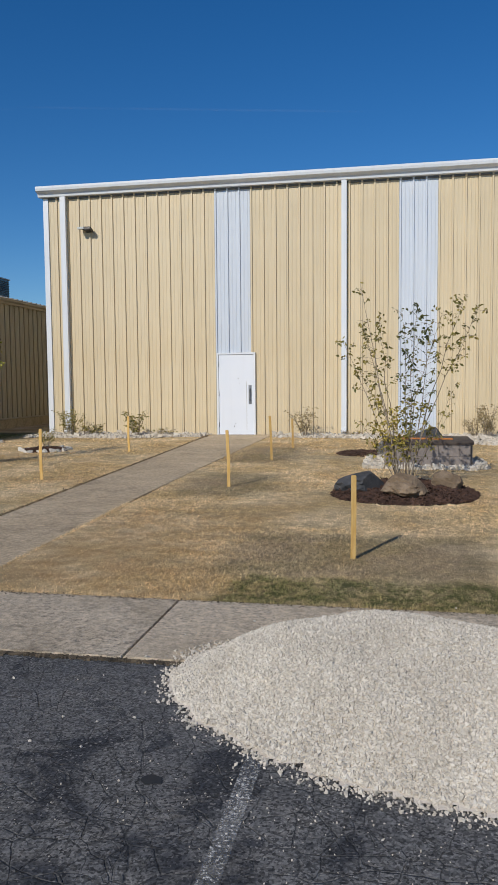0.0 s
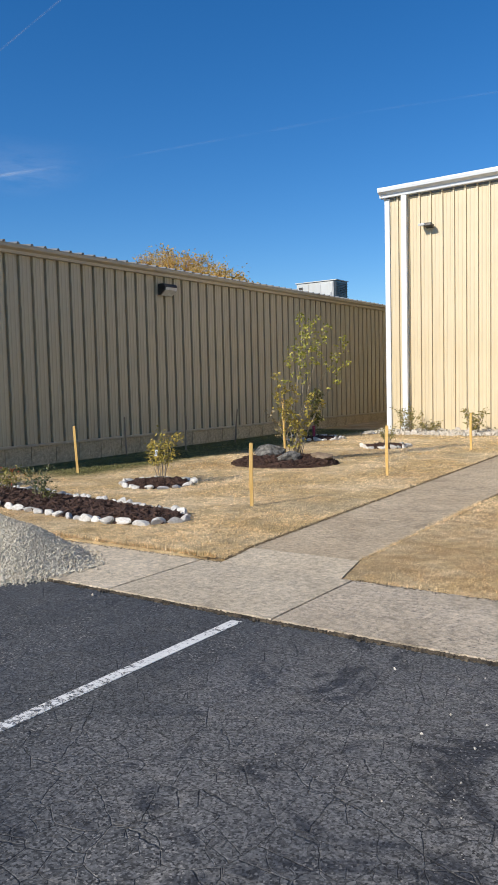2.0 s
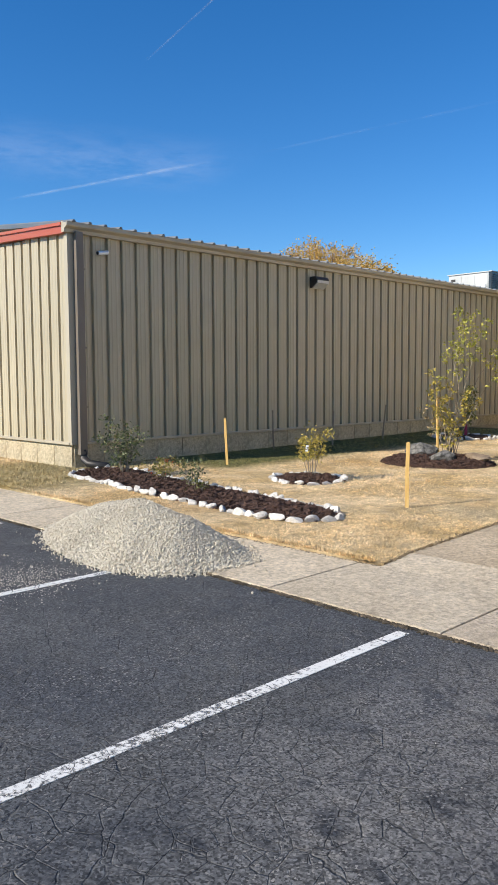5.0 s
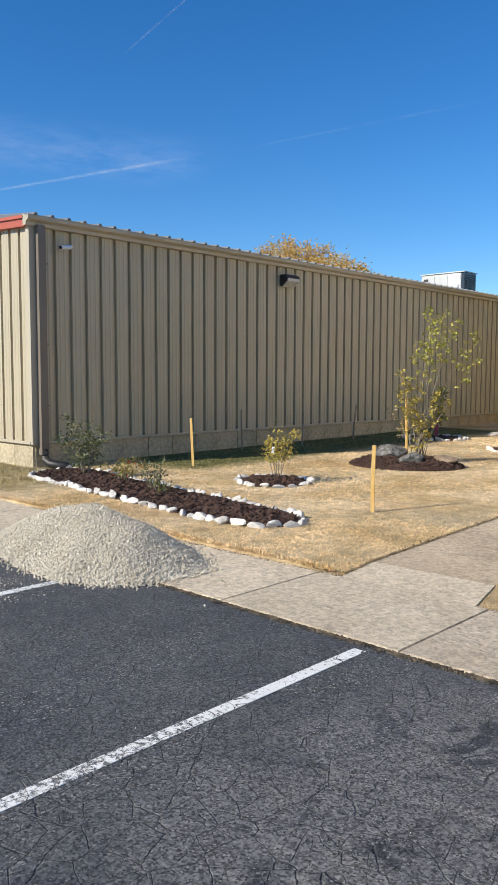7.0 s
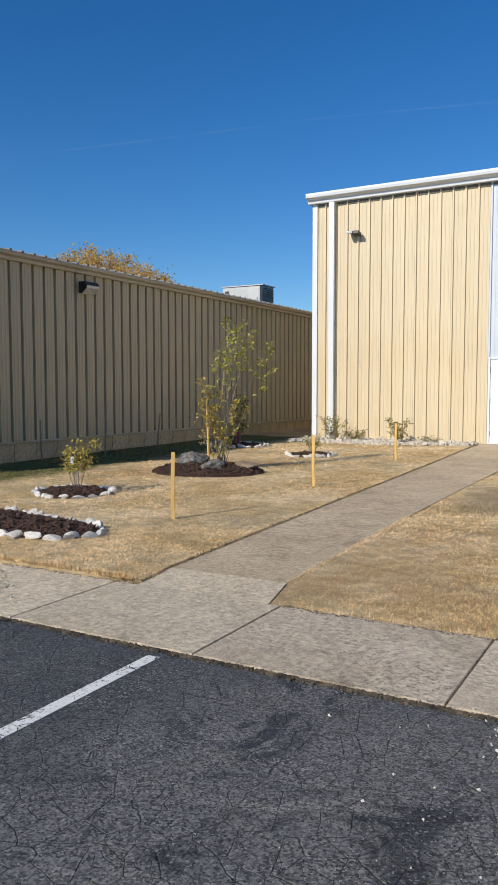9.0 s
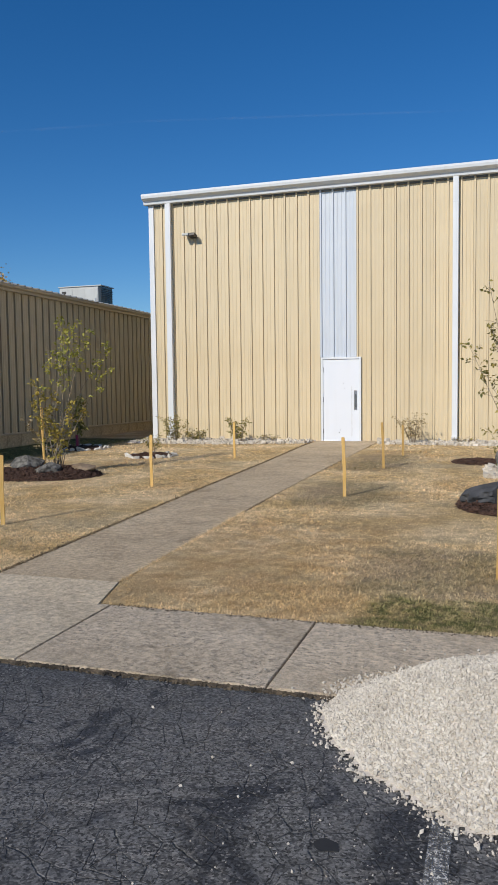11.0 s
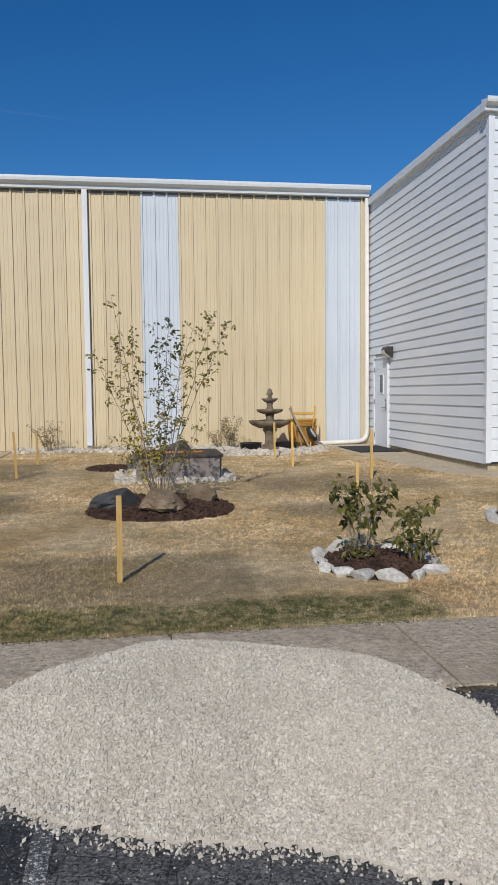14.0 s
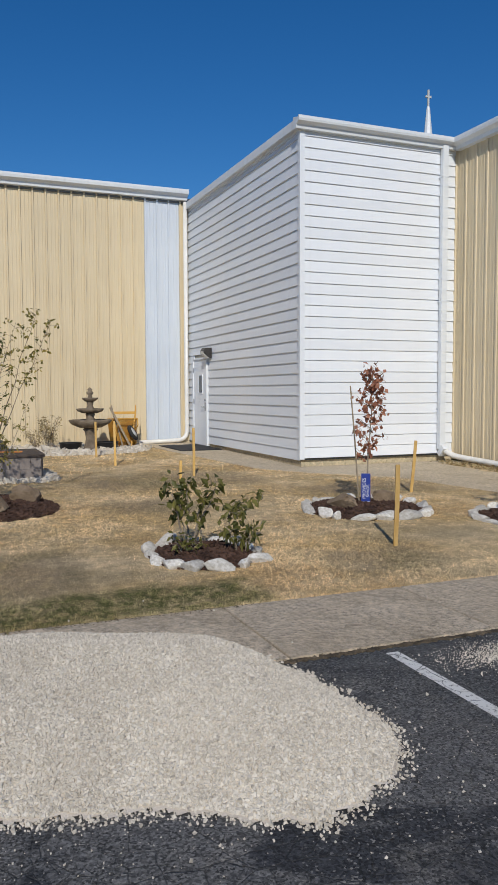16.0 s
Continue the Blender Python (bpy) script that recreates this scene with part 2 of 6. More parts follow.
def turf_colour(n):
    """Dormant turf: straw with rusty and grey areas, a green strip by the pavement and worn bare patches."""
    ragged = n.math("MULTIPLY", n.math("SUBTRACT", n.noise(2.4, 5, 0.7), 0.5), 0.7)
    c = n.mix(n.ramp(n.noise(0.9, 5, 0.6), 0.35, 0.68), (0.63, 0.455, 0.23), (0.83, 0.65, 0.40))
    c = n.mix(1.0, c, n.mix(n.ramp(n.noise(6.5, 5, 0.78), 0.34, 0.66), (0.72,) * 3, (1.14,) * 3), "MULTIPLY")
    rust = n.ramp(n.noise(0.62, 5, 0.68, None, 0.5), 0.50, 0.66)
    rust = n.math("MAXIMUM", n.math("MULTIPLY", rust, 0.35), n.math("MULTIPLY", n.box(-3.1, -1.2, 4.6, 8.2, 0.5, ragged), n.ramp(n.noise(3.2, 5, 0.75), 0.38, 0.62, 0.05, 0.5)))
    c = n.mix(rust, c, (0.44, 0.255, 0.105))
    grey = n.ramp(n.noise(0.45, 5, 0.66, n.stretched((0.8, 1.1, 1))), 0.52, 0.64)
    c = n.mix(n.math("MULTIPLY", grey, 0.5), c, (0.34, 0.28, 0.175))
    patches = ((-1.35, 0.72, 5.40, 6.9, 0.16), (-2.85, -1.6, 9.0, 11.2, 0.22), (-2.95, -1.75, 12.8, 15.6, 0.3), (1.6, 4.4, 10.6, 12.6, 0.4), (2.7, 3.75, 5.15, 5.95, 0.2), (4.4, 6.6, 8.9, 10.2, 0.4), (1.5, 2.6, 8.6, 9.6, 0.3))
    worn = None
    for x0, x1, y0, y1, soft in patches:
        one = n.box(x0, x1, y0, y1, soft, ragged)
        worn = one if worn is None else n.math("MAXIMUM", worn, one)
    c = n.mix(n.math("MULTIPLY", n.math("MULTIPLY", worn, n.ramp(n.noise(11, 5, 0.8), 0.3, 0.62, 0.45, 1.0)), 0.8), c, n.mix(n.ramp(n.noise(1.3, 3), 0.4, 0.6), (0.25, 0.205, 0.115), (0.32, 0.25, 0.165)))
    tufts = n.ramp(n.noise(7, 5, 0.8), 0.34, 0.6, 0.45, 0.98)
    green = n.math("MULTIPLY", n.box(-1.15, 1.8, 4.7, 5.36, 0.12, ragged), tufts)
    green2 = n.math("MULTIPLY", n.box(-13, -9.6, 3.5, 7.6, 0.7, ragged), 0.5)
    # green grass by the low wall, spread over its cast shadow to darken it
    green_shaded = n.math("MULTIPLY", n.box(-13, -9.5, 8.2, 19.5, 0.4, ragged), n.ramp(n.noise(5, 5, 0.8), 0.25, 0.5, 0.75, 1.0))
    green = n.math("MAXIMUM", green, n.math("MAXIMUM", green2, green_shaded))
    green = n.math("MAXIMUM", green, n.ramp(n.noise(0.8, 3), 0.6, 0.75, 0, 0.12))
    return c, green


def turf_material():
    n = Nodes("turf", 0.9, 0, 0.2)
    c, green = turf_colour(n)
    c = n.mix(green, c, (0.11, 0.115, 0.038))
    c = n.mix(1.0, c, n.mix(n.noise(55, 5, 0.75), (0.42,) * 3, (1.25,) * 3), "MULTIPLY")
    n.bump(n.noise(80, 5, 0.8), 0.8, 0.02)
    return n.colour(c)


def blade_material():
    n = Nodes("grass_blades", 0.7, 0, 0.25)
    c, green = turf_colour(n)
    r = n.per_island()
    c = n.mix(1.0, c, n.mix(r, (0.68,) * 3, (1.62,) * 3), "MULTIPLY")
    some = n.math("MULTIPLY", green, n.ramp(r, 0.15, 0.5, 0.6, 1.0))
    c = n.mix(some, c, n.mix(r, (0.095, 0.105, 0.030), (0.30, 0.285, 0.105)))
    return n.colour(c)


def soil_far_material():
    return surf("dry_ground", (0.30, 0.24, 0.13), (0.22, 0.19, 0.11), 0.05, 3, 0.95, bump=0.3, depth=0.05)


ASPHALT = asphalt_material()
LINE = paint_line_material("worn_line_paint", -0.05)
FAINT_LINE = paint_line_material("faded_line_paint", 0.12, 70)
CONCRETE = concrete_material("pavement_concrete", (0.57, 0.46, 0.325), (0.73, 0.605, 0.45), (0.32, 0.25, 0.165))
PATH = concrete_material("path_concrete", (0.53, 0.405, 0.26), (0.66, 0.52, 0.345), (0.31, 0.23, 0.145), 0.8)
SMOOTH = concrete_material("smooth_concrete", (0.62, 0.51, 0.36), (0.70, 0.585, 0.425), (0.46, 0.37, 0.255), 0.18)
STEM = concrete_material("stem_wall_concrete", (0.52, 0.435, 0.285), (0.62, 0.525, 0.355), (0.32, 0.255, 0.16), 0.4)
TURF, BLADES, FAR_SOIL = turf_material(), blade_material(), soil_far_material()
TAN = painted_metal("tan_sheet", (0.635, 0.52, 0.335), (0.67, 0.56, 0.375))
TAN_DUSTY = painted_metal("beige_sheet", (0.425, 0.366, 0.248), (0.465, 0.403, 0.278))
WHITE_SHEET = painted_metal("white_sheet", (0.555, 0.605, 0.67), (0.60, 0.645, 0.70), amount=0.12)
WHITE_TRIM = painted_metal("white_trim", (0.68, 0.715, 0.75), (0.74, 0.765, 0.79), amount=0.15)
BEIGE_TRIM = painted_metal("beige_trim", (0.39, 0.34, 0.25), (0.44, 0.385, 0.285))
BROWN_TRIM = painted_metal("brown_trim", (0.15, 0.125, 0.095), (0.19, 0.155, 0.12))
RED_TRIM = painted_metal("rust_red_trim", (0.40, 0.085, 0.04), (0.45, 0.10, 0.05))
BLUE_ROOF = painted_metal("grey_roof_sheet", (0.10, 0.12, 0.14), (0.14, 0.16, 0.18))
SIDING = painted_metal("white_lap_siding", (0.73, 0.77, 0.82), (0.77, 0.80, 0.84), 0.5, amount=0.06)
DOOR_WHITE = painted_metal("door_enamel", (0.74, 0.78, 0.84), (0.78, 0.81, 0.86), 0.38, amount=0.05)
SHADE_TAR_BLACK = surf("shade_and_tar_black", (0.02, 0.02, 0.02), (0.03, 0.03, 0.03))
CORE = surf("wall_core", (0.4, 0.37, 0.3), (0.35, 0.33, 0.28))
STEEL = surf("brushed_steel", (0.28, 0.28, 0.29), (0.4, 0.4, 0.41), 8, 200, 0.35, 0.9, 0.1)
DARK_STEEL = surf("bronze_fitting", (0.035, 0.032, 0.03), (0.06, 0.055, 0.05), 6, 90, 0.5, 0.4)
LENS = surf("frosted_lens", (0.5, 0.5, 0.48), (0.62, 0.62, 0.58), 5, 60, 0.25)
GLASS_DARK = surf("wired_glass", (0.03, 0.035, 0.04), (0.05, 0.055, 0.06), 6, 80, 0.12, bump=0.02)
MAT_RUBBER = surf("rubber_mat", (0.018, 0.018, 0.02), (0.03, 0.03, 0.03), 5, 160, 0.9)
GRAVEL = surf("crushed_limestone", (0.585, 0.53, 0.45), (0.665, 0.61, 0.525), 3, 90, 0.95, bump=0.3, depth=0.003, grain=0.15, vary="slight", spec=0.2)
GRAVEL_CORE = surf("limestone_fines", (0.58, 0.51, 0.43), (0.70, 0.63, 0.545), 4, 120, 0.95, bump=0.6, depth=0.006, grain=0.22)
GRAVEL_BUFF = surf("buff_crushed_limestone", (0.51, 0.455, 0.36), (0.59, 0.535, 0.43), 3, 90, 0.95, bump=0.3, depth=0.003, grain=0.15, vary="slight", spec=0.2)
GRAVEL_BUFF_CORE = surf("buff_limestone_fines", (0.48, 0.43, 0.335), (0.57, 0.515, 0.41), 4, 120, 0.95, bump=0.6, depth=0.006, grain=0.22)
EDGE_STONE = surf("white_limestone", (0.56, 0.52, 0.45), (0.82, 0.79, 0.74), 9, 45, 0.88, bump=0.6, depth=0.014, grain=0.3, vary="object")
MULCH = surf("bark_mulch_bed", (0.045, 0.022, 0.014), (0.075, 0.038, 0.024), 6, 60, 0.95, bump=0.9, depth=0.02, grain=0.5)
CHIPS = surf("bark_chips", (0.055, 0.027, 0.018), (0.11, 0.058, 0.038), 8, 60, 0.9, vary="island", grain=0.4)
SHADE_THATCH = surf("shade_thatch", (0.13, 0.09, 0.05), (0.30, 0.22, 0.13), 8, 60, 0.95, vary="island", grain=0.4)
KERB_DIRT = surf("kerb_dirt", (0.04, 0.032, 0.022), (0.17, 0.13, 0.085), 8, 60, 0.95, vary="island", grain=0.4)
ROCK_GREY = surf("grey_lichen_rock", (0.05, 0.047, 0.043), (0.27, 0.255, 0.225), 13, 40, 0.92, bump=0.8, depth=0.03, grain=0.5)
ROCK_DARK = surf("dark_slate_rock", (0.045, 0.047, 0.05), (0.10, 0.10, 0.105), 5, 30, 0.85, bump=0.7, depth=0.02, grain=0.4)
ROCK_BROWN = surf("brown_field_rock", (0.20, 0.14, 0.085), (0.33, 0.245, 0.165), 4, 26, 0.92, bump=0.8, depth=0.03, grain=0.45)
STAKE_WOOD = surf("raw_pine", (0.60, 0.36, 0.10), (0.70, 0.46, 0.165), 5, 40, 0.75, stretch=(14, 14, 1.2), vary="object", grain=0.3)
GREY_WOOD = surf("weathered_stick", (0.25, 0.20, 0.14), (0.36, 0.29, 0.2), 8, 60, 0.85, stretch=(8, 8, 1))
BARK = surf("sapling_bark", (0.23, 0.18, 0.125), (0.38, 0.32, 0.25), 9, 50, 0.9, stretch=(3, 3, 1), grain=0.4)
BARK_PALE = surf("pale_bark", (0.30, 0.24, 0.165), (0.44, 0.37, 0.27), 9, 40, 0.9, grain=0.4)
LEAF_OLIVE = leaf_matter("olive_leaves", (0.12, 0.125, 0.028), (0.40, 0.32, 0.09))
LEAF_GREEN = leaf_matter("deep_olive_leaves", (0.035, 0.05, 0.012), (0.17, 0.17, 0.05))
LEAF_LIME = leaf_matter("yellow_green_leaves", (0.22, 0.24, 0.035), (0.60, 0.54, 0.12), 0.55, 0.35)
LEAF_YELLOW = leaf_matter("yellowing_leaves", (0.22, 0.19, 0.03), (0.58, 0.44, 0.09))
LEAF_AUTUMN = leaf_matter("autumn_leaves", (0.44, 0.27, 0.05), (0.78, 0.52, 0.16), 0.6, 0.35)
LEAF_DARK = leaf_matter("dark_green_leaves", (0.05, 0.062, 0.012), (0.21, 0.19, 0.045), 0.55, 0.3)
LEAF_RED = leaf_matter("russet_leaves", (0.20, 0.07, 0.04), (0.50, 0.23, 0.14))
LEAF_BLUE = leaf_matter("grey_green_leaves", (0.055, 0.075, 0.02), (0.21, 0.225, 0.085), 0.5, 0.2)
LEAF_STRAW = leaf_matter("straw_leaves", (0.26, 0.20, 0.10), (0.46, 0.37, 0.20))
PETAL = leaf_matter("orange_petals", (0.55, 0.08, 0.03), (0.7, 0.16, 0.08))
BLUE_SLEEVE = surf("blue_plastic_tag", (0.012, 0.035, 0.24), (0.016, 0.045, 0.30), 5, 60, 0.4, bump=0.05)
WHITE_INK = surf("white_print", (0.72, 0.73, 0.76), (0.78, 0.79, 0.8), 5, 60, 0.5, bump=0.0)
RED_PLASTIC = surf("crimson_plastic_sleeve", (0.30, 0.02, 0.07), (0.38, 0.03, 0.09), 5, 60, 0.4)
CAST_STONE = surf("cast_stone", (0.13, 0.10, 0.07), (0.25, 0.20, 0.145), 6, 40, 0.9, bump=0.5, depth=0.008, grain=0.4)
BLOCK = surf("block_face", (0.21, 0.178, 0.16), (0.29, 0.25, 0.225), 3, 45, 0.9, bump=0.5, depth=0.008, grain=0.3)
CAP_WOOD = surf("dark_cap", (0.055, 0.04, 0.033), (0.10, 0.075, 0.06), 5, 40, 0.75, stretch=(1, 8, 8), grain=0.4)
ORANGE = surf("orange_board", (0.50, 0.17, 0.04), (0.60, 0.23, 0.06), 6, 60, 0.6)
YELLOW = surf("yellow_tub_paint", (0.55, 0.28, 0.035), (0.62, 0.34, 0.055), 4, 40, 0.5, grain=0.3)
BLACK_PLASTIC = surf("black_plastic", (0.012, 0.012, 0.013), (0.022, 0.022, 0.024), 5, 60, 0.5)
RUBBER = surf("tyre_rubber", (0.02, 0.02, 0.02), (0.032, 0.03, 0.03), 6, 60, 0.85)
HVAC_GREY = painted_metal("unit_casing", (0.50, 0.51, 0.49), (0.56, 0.57, 0.55))
PIPE_WHITE = surf("white_pvc", (0.72, 0.71, 0.67), (0.79, 0.78, 0.75), 4, 40, 0.4, grain=0.08, bump=0.05)


# ================= geometry helpers =================
def part(name, bm, material, parent=None, label="", smooth=False):
    """Link a bmesh (or a finished mesh) as one object under a thing or a part."""
    if isinstance(bm, bmesh.types.BMesh):
        me = bpy.data.meshes.new(name)
        bm.to_mesh(me)
        bm.free()
    else:
        me = bm
    if smooth:
        me.polygons.foreach_set("use_smooth", [True] * len(me.polygons))
    if material and not me.materials:
        me.materials.append(material)
    ob = new(name, me)
    ob.parent = parent
    return tagged(ob, label) if label else ob


def thing(name, x, y, z, label, category, group="", kind="", turn=0.0):
    ob = new(name)
    ob.empty_display_size = 0.2
    ob.matrix_basis = pose(x, y, z, 0, 0, turn)
    return tagged(ob, label, category, group, kind)


def add_box(bm, x0, x1, y0, y1, z0, z1, bevel=0.0, m=None):
    v = bmesh.ops.create_cube(bm, size=1)["verts"]
    mat = Matrix.Translation(((x0 + x1) / 2, (y0 + y1) / 2, (z0 + z1) / 2)) @ Matrix.Diagonal((x1 - x0, y1 - y0, z1 - z0, 1))
    bmesh.ops.transform(bm, matrix=(m @ mat) if m else mat, verts=v)
    if bevel:
        e = list({e for q in v for e in q.link_edges})
        bmesh.ops.bevel(bm, geom=e, offset=bevel, segments=2, affect="EDGES", profile=0.6)
    return bm


def box_mesh(x0, x1, y0, y1, z0, z1, bevel=0.0):
    return add_box(bmesh.new(), x0, x1, y0, y1, z0, z1, bevel)


def add_tube(bm, pts, radii, sides=6, cap=True):
    """A tapered round tube along points."""
    pts = [Vector(p) for p in pts]
    rings = []
    for i, p in enumerate(pts):
        d = (pts[min(i + 1, len(pts) - 1)] - pts[max(i - 1, 0)]).normalized()
        a = d.orthogonal().normalized() if abs(d.z) > 0.9 else d.cross(Vector((0, 0, 1))).normalized()
        b = d.cross(a)
        r = radii[i] if isinstance(radii, (list, tuple)) else radii
        rings.append([bm.verts.new(p + r * (math.cos(k * math.tau / sides) * a + math.sin(k * math.tau / sides) * b)) for k in range(sides)])
    for q, w in zip(rings, rings[1:]):
        # match the next ring's start to the nearest vertex
        s = min(range(sides), key=lambda k: (w[k].co - pts[rings.index(w)] - (q[0].co - pts[rings.index(q)])).length)
        w[:] = w[s:] + w[:s]
        if (w[1].co - q[1].co).length > (w[-1].co - q[1].co).length:
            w[1:] = w[1:][::-1]
        for k in range(sides):
            bm.faces.new((q[k], q[(k + 1) % sides], w[(k + 1) % sides], w[k]))
    if cap:
        bm.faces.new(rings[0])
        bm.faces.new(rings[-1])
    return bm


def tube_mesh(pts, radii, sides=6):
    bm = add_tube(bmesh.new(), pts, radii, sides)
    bmesh.ops.recalc_face_normals(bm, faces=bm.faces)
    return bm


def lathe(profile, sides=28, wave=0, depth=0.0):
    """Turn (radius, height) pairs round z; wave scallops the outer radii."""
    bm = bmesh.new()
    rings = []
    for r, z, *w in profile:
        amp = depth * (w[0] if w else 0)
        rings.append([bm.verts.new(((r + amp * math.cos(wave * k * math.tau / sides)) * math.cos(k * math.tau / sides),
                                    (r + amp * math.cos(wave * k * math.tau / sides)) * math.sin(k * math.tau / sides), z)) for k in range(sides)])
    for q, w in zip(rings, rings[1:]):
        for k in range(sides):
            bm.faces.new((q[k], q[(k + 1) % sides], w[(k + 1) % sides], w[k]))
    bm.faces.new(rings[0])
    bm.faces.new(rings[-1])
    bmesh.ops.recalc_face_normals(bm, faces=bm.faces)
    return bm


def prism(outline, z0, z1):
    """An upright prism over a plan outline; z0 and z1 may be functions of x and y."""
    bm = bmesh.new()
    lo = [bm.verts.new((x, y, z0(x, y) if callable(z0) else z0)) for x, y in outline]
    hi = [bm.verts.new((x, y, z1(x, y) if callable(z1) else z1)) for x, y in outline]
    bm.faces.new(lo[::-1])
    bm.faces.new(hi)
    for i in range(len(lo)):
        j = (i + 1) % len(lo)
        bm.faces.new((lo[i], lo[j], hi[j], hi[i]))
    bmesh.ops.recalc_face_normals(bm, faces=bm.faces)
    return bm


def extrude_profile(profile, along, length, start=0.0):
    """Extrude a closed section. along 'x': section is (y, z); along 'y': section is (x, z)."""
    bm = bmesh.new()
    def at(p, s):
        return (s, p[0], p[1]) if along == "x" else (p[0], s, p[1])
    a = [bm.verts.new(at(p, start)) for p in profile]
    b = [bm.verts.new(at(p, start + length)) for p in profile]
    bm.faces.new(a)
    bm.faces.new(b[::-1])
    for i in range(len(a)):
        j = (i + 1) % len(a)
        bm.faces.new((a[i], b[i], b[j], a[j]))
    bmesh.ops.recalc_face_normals(bm, faces=bm.faces)
    return bm


def rock(size, seed, rough=0.22, sub=3, cut=0.0):
    """An irregular stone about the origin, resting on z = 0."""
    rng = random.Random(seed)
    bm = bmesh.new()
    bmesh.ops.create_icosphere(bm, subdivisions=sub, radius=0.5)
    off = Vector((rng.uniform(-90, 90), rng.uniform(-90, 90), rng.uniform(-90, 90)))
    planes = [(Vector((rng.uniform(-1, 1), rng.uniform(-1, 1), rng.uniform(-0.3, 1))).normalized(), rng.uniform(0.27, 0.4) - cut) for _ in range(9)]
    for v in bm.verts:
        p = v.co.copy()
        p *= 1 + rough * noise.noise(p * 3.0 + off) + rough * 0.5 * noise.noise(p * 7 + off) + rough * 0.25 * noise.noise(p * 15 + off)
        for nrm, d in planes:
            o = p.dot(nrm) - d
            if o > 0:
                p -= nrm * o * 0.95
        v.co = Vector((p.x * size[0], p.y * size[1], p.z * size[2]))
    low = min(v.co.z for v in bm.verts)
    for v in bm.verts:
        v.co.z = max(v.co.z - low - size[2] * 0.12, -0.02)
    return bm


def raw_mesh(name, verts, faces):
    """A mesh from numpy arrays: verts (n, 3), faces (m, k)."""
    me = bpy.data.meshes.new(name)
    me.vertices.add(len(verts))
    me.vertices.foreach_set("co", np.asarray(verts, np.float32).ravel())
    k = faces.shape[1]
    me.loops.add(faces.size)
    me.loops.foreach_set("vertex_index", faces.ravel().astype(np.int32))
    me.polygons.add(len(faces))
    me.polygons.foreach_set("loop_start", np.arange(0, faces.size, k, dtype=np.int32))
    me.polygons.foreach_set("use_smooth", [False] * len(faces))
    me.update(calc_edges=True)
    return me


def turned(rng, n):
    """n random rotation matrices."""
    q = rng.normal(size=(n, 4))
    q /= np.linalg.norm(q, axis=1)[:, None]
    w, x, y, z = q.T
    return np.stack([1 - 2 * (y * y + z * z), 2 * (x * y - z * w), 2 * (x * z + y * w),
                     2 * (x * y + z * w), 1 - 2 * (x * x + z * z), 2 * (y * z - x * w),
                     2 * (x * z - y * w), 2 * (y * z + x * w), 1 - 2 * (x * x + y * y)], -1).reshape(n, 3, 3)


CUBE_V = np.array([[-1, -1, -1], [1, -1, -1], [1, 1, -1], [-1, 1, -1], [-1, -1, 1], [1, -1, 1], [1, 1, 1], [-1, 1, 1]], float) * 0.5
CUBE_F = np.array([[0, 3, 2, 1], [4, 5, 6, 7], [0, 1, 5, 4], [1, 2, 6, 5], [2, 3, 7, 6], [3, 0, 4, 7]])


OCTA_V = np.array([[1, 0, 0], [-1, 0, 0], [0, 1, 0], [0, -1, 0], [0, 0, 1], [0, 0, -1]], float) * 0.62
OCTA_F = np.array([[0, 2, 4], [2, 1, 4], [1, 3, 4], [3, 0, 4], [2, 0, 5], [1, 2, 5], [3, 1, 5], [0, 3, 5]])


def scatter_pebbles(name, rng, places, sizes, jitter=0.17):
    """Small angular stones: jittered eight-sided bits at the places. sizes (n, 3)."""
    n = len(places)
    v = (OCTA_V[None] + rng.uniform(-jitter, jitter, (n, 6, 3))) * sizes[:, None, :]
    v = np.einsum("nij,nkj->nki", turned(rng, n), v) + places[:, None, :]
    f = OCTA_F[None] + 6 * np.arange(n)[:, None, None]
    return raw_mesh(name, v.reshape(-1, 3), f.reshape(-1, 3))


def scatter_chips(name, rng, places, sizes, jitter=0.25, flat=None):
    """Angular chips: jittered six-sided bits at the places. sizes (n, 3)."""
    n = len(places)
    v = CUBE_V[None] * (1 + rng.uniform(-jitter, jitter, (n, 8, 3)))
    v = v * sizes[:, None, :]
    r = turned(rng, n)
    if flat is not None:
        a = rng.uniform(0, math.tau, n)
        t = rng.normal(0, flat, (n, 2))
        c, s = np.cos(a), np.sin(a)
        r = np.zeros((n, 3, 3))
        r[:, 0, 0], r[:, 0, 1], r[:, 1, 0], r[:, 1, 1], r[:, 2, 2] = c, -s, s, c, 1
        r[:, 2, 0], r[:, 2, 1] = t[:, 0], t[:, 1]
    v = np.einsum("nij,nkj->nki", r, v) + places[:, None, :]
    f = CUBE_F[None] + 8 * np.arange(n)[:, None, None]
    return raw_mesh(name, v.reshape(-1, 3), f.reshape(-1, 4))


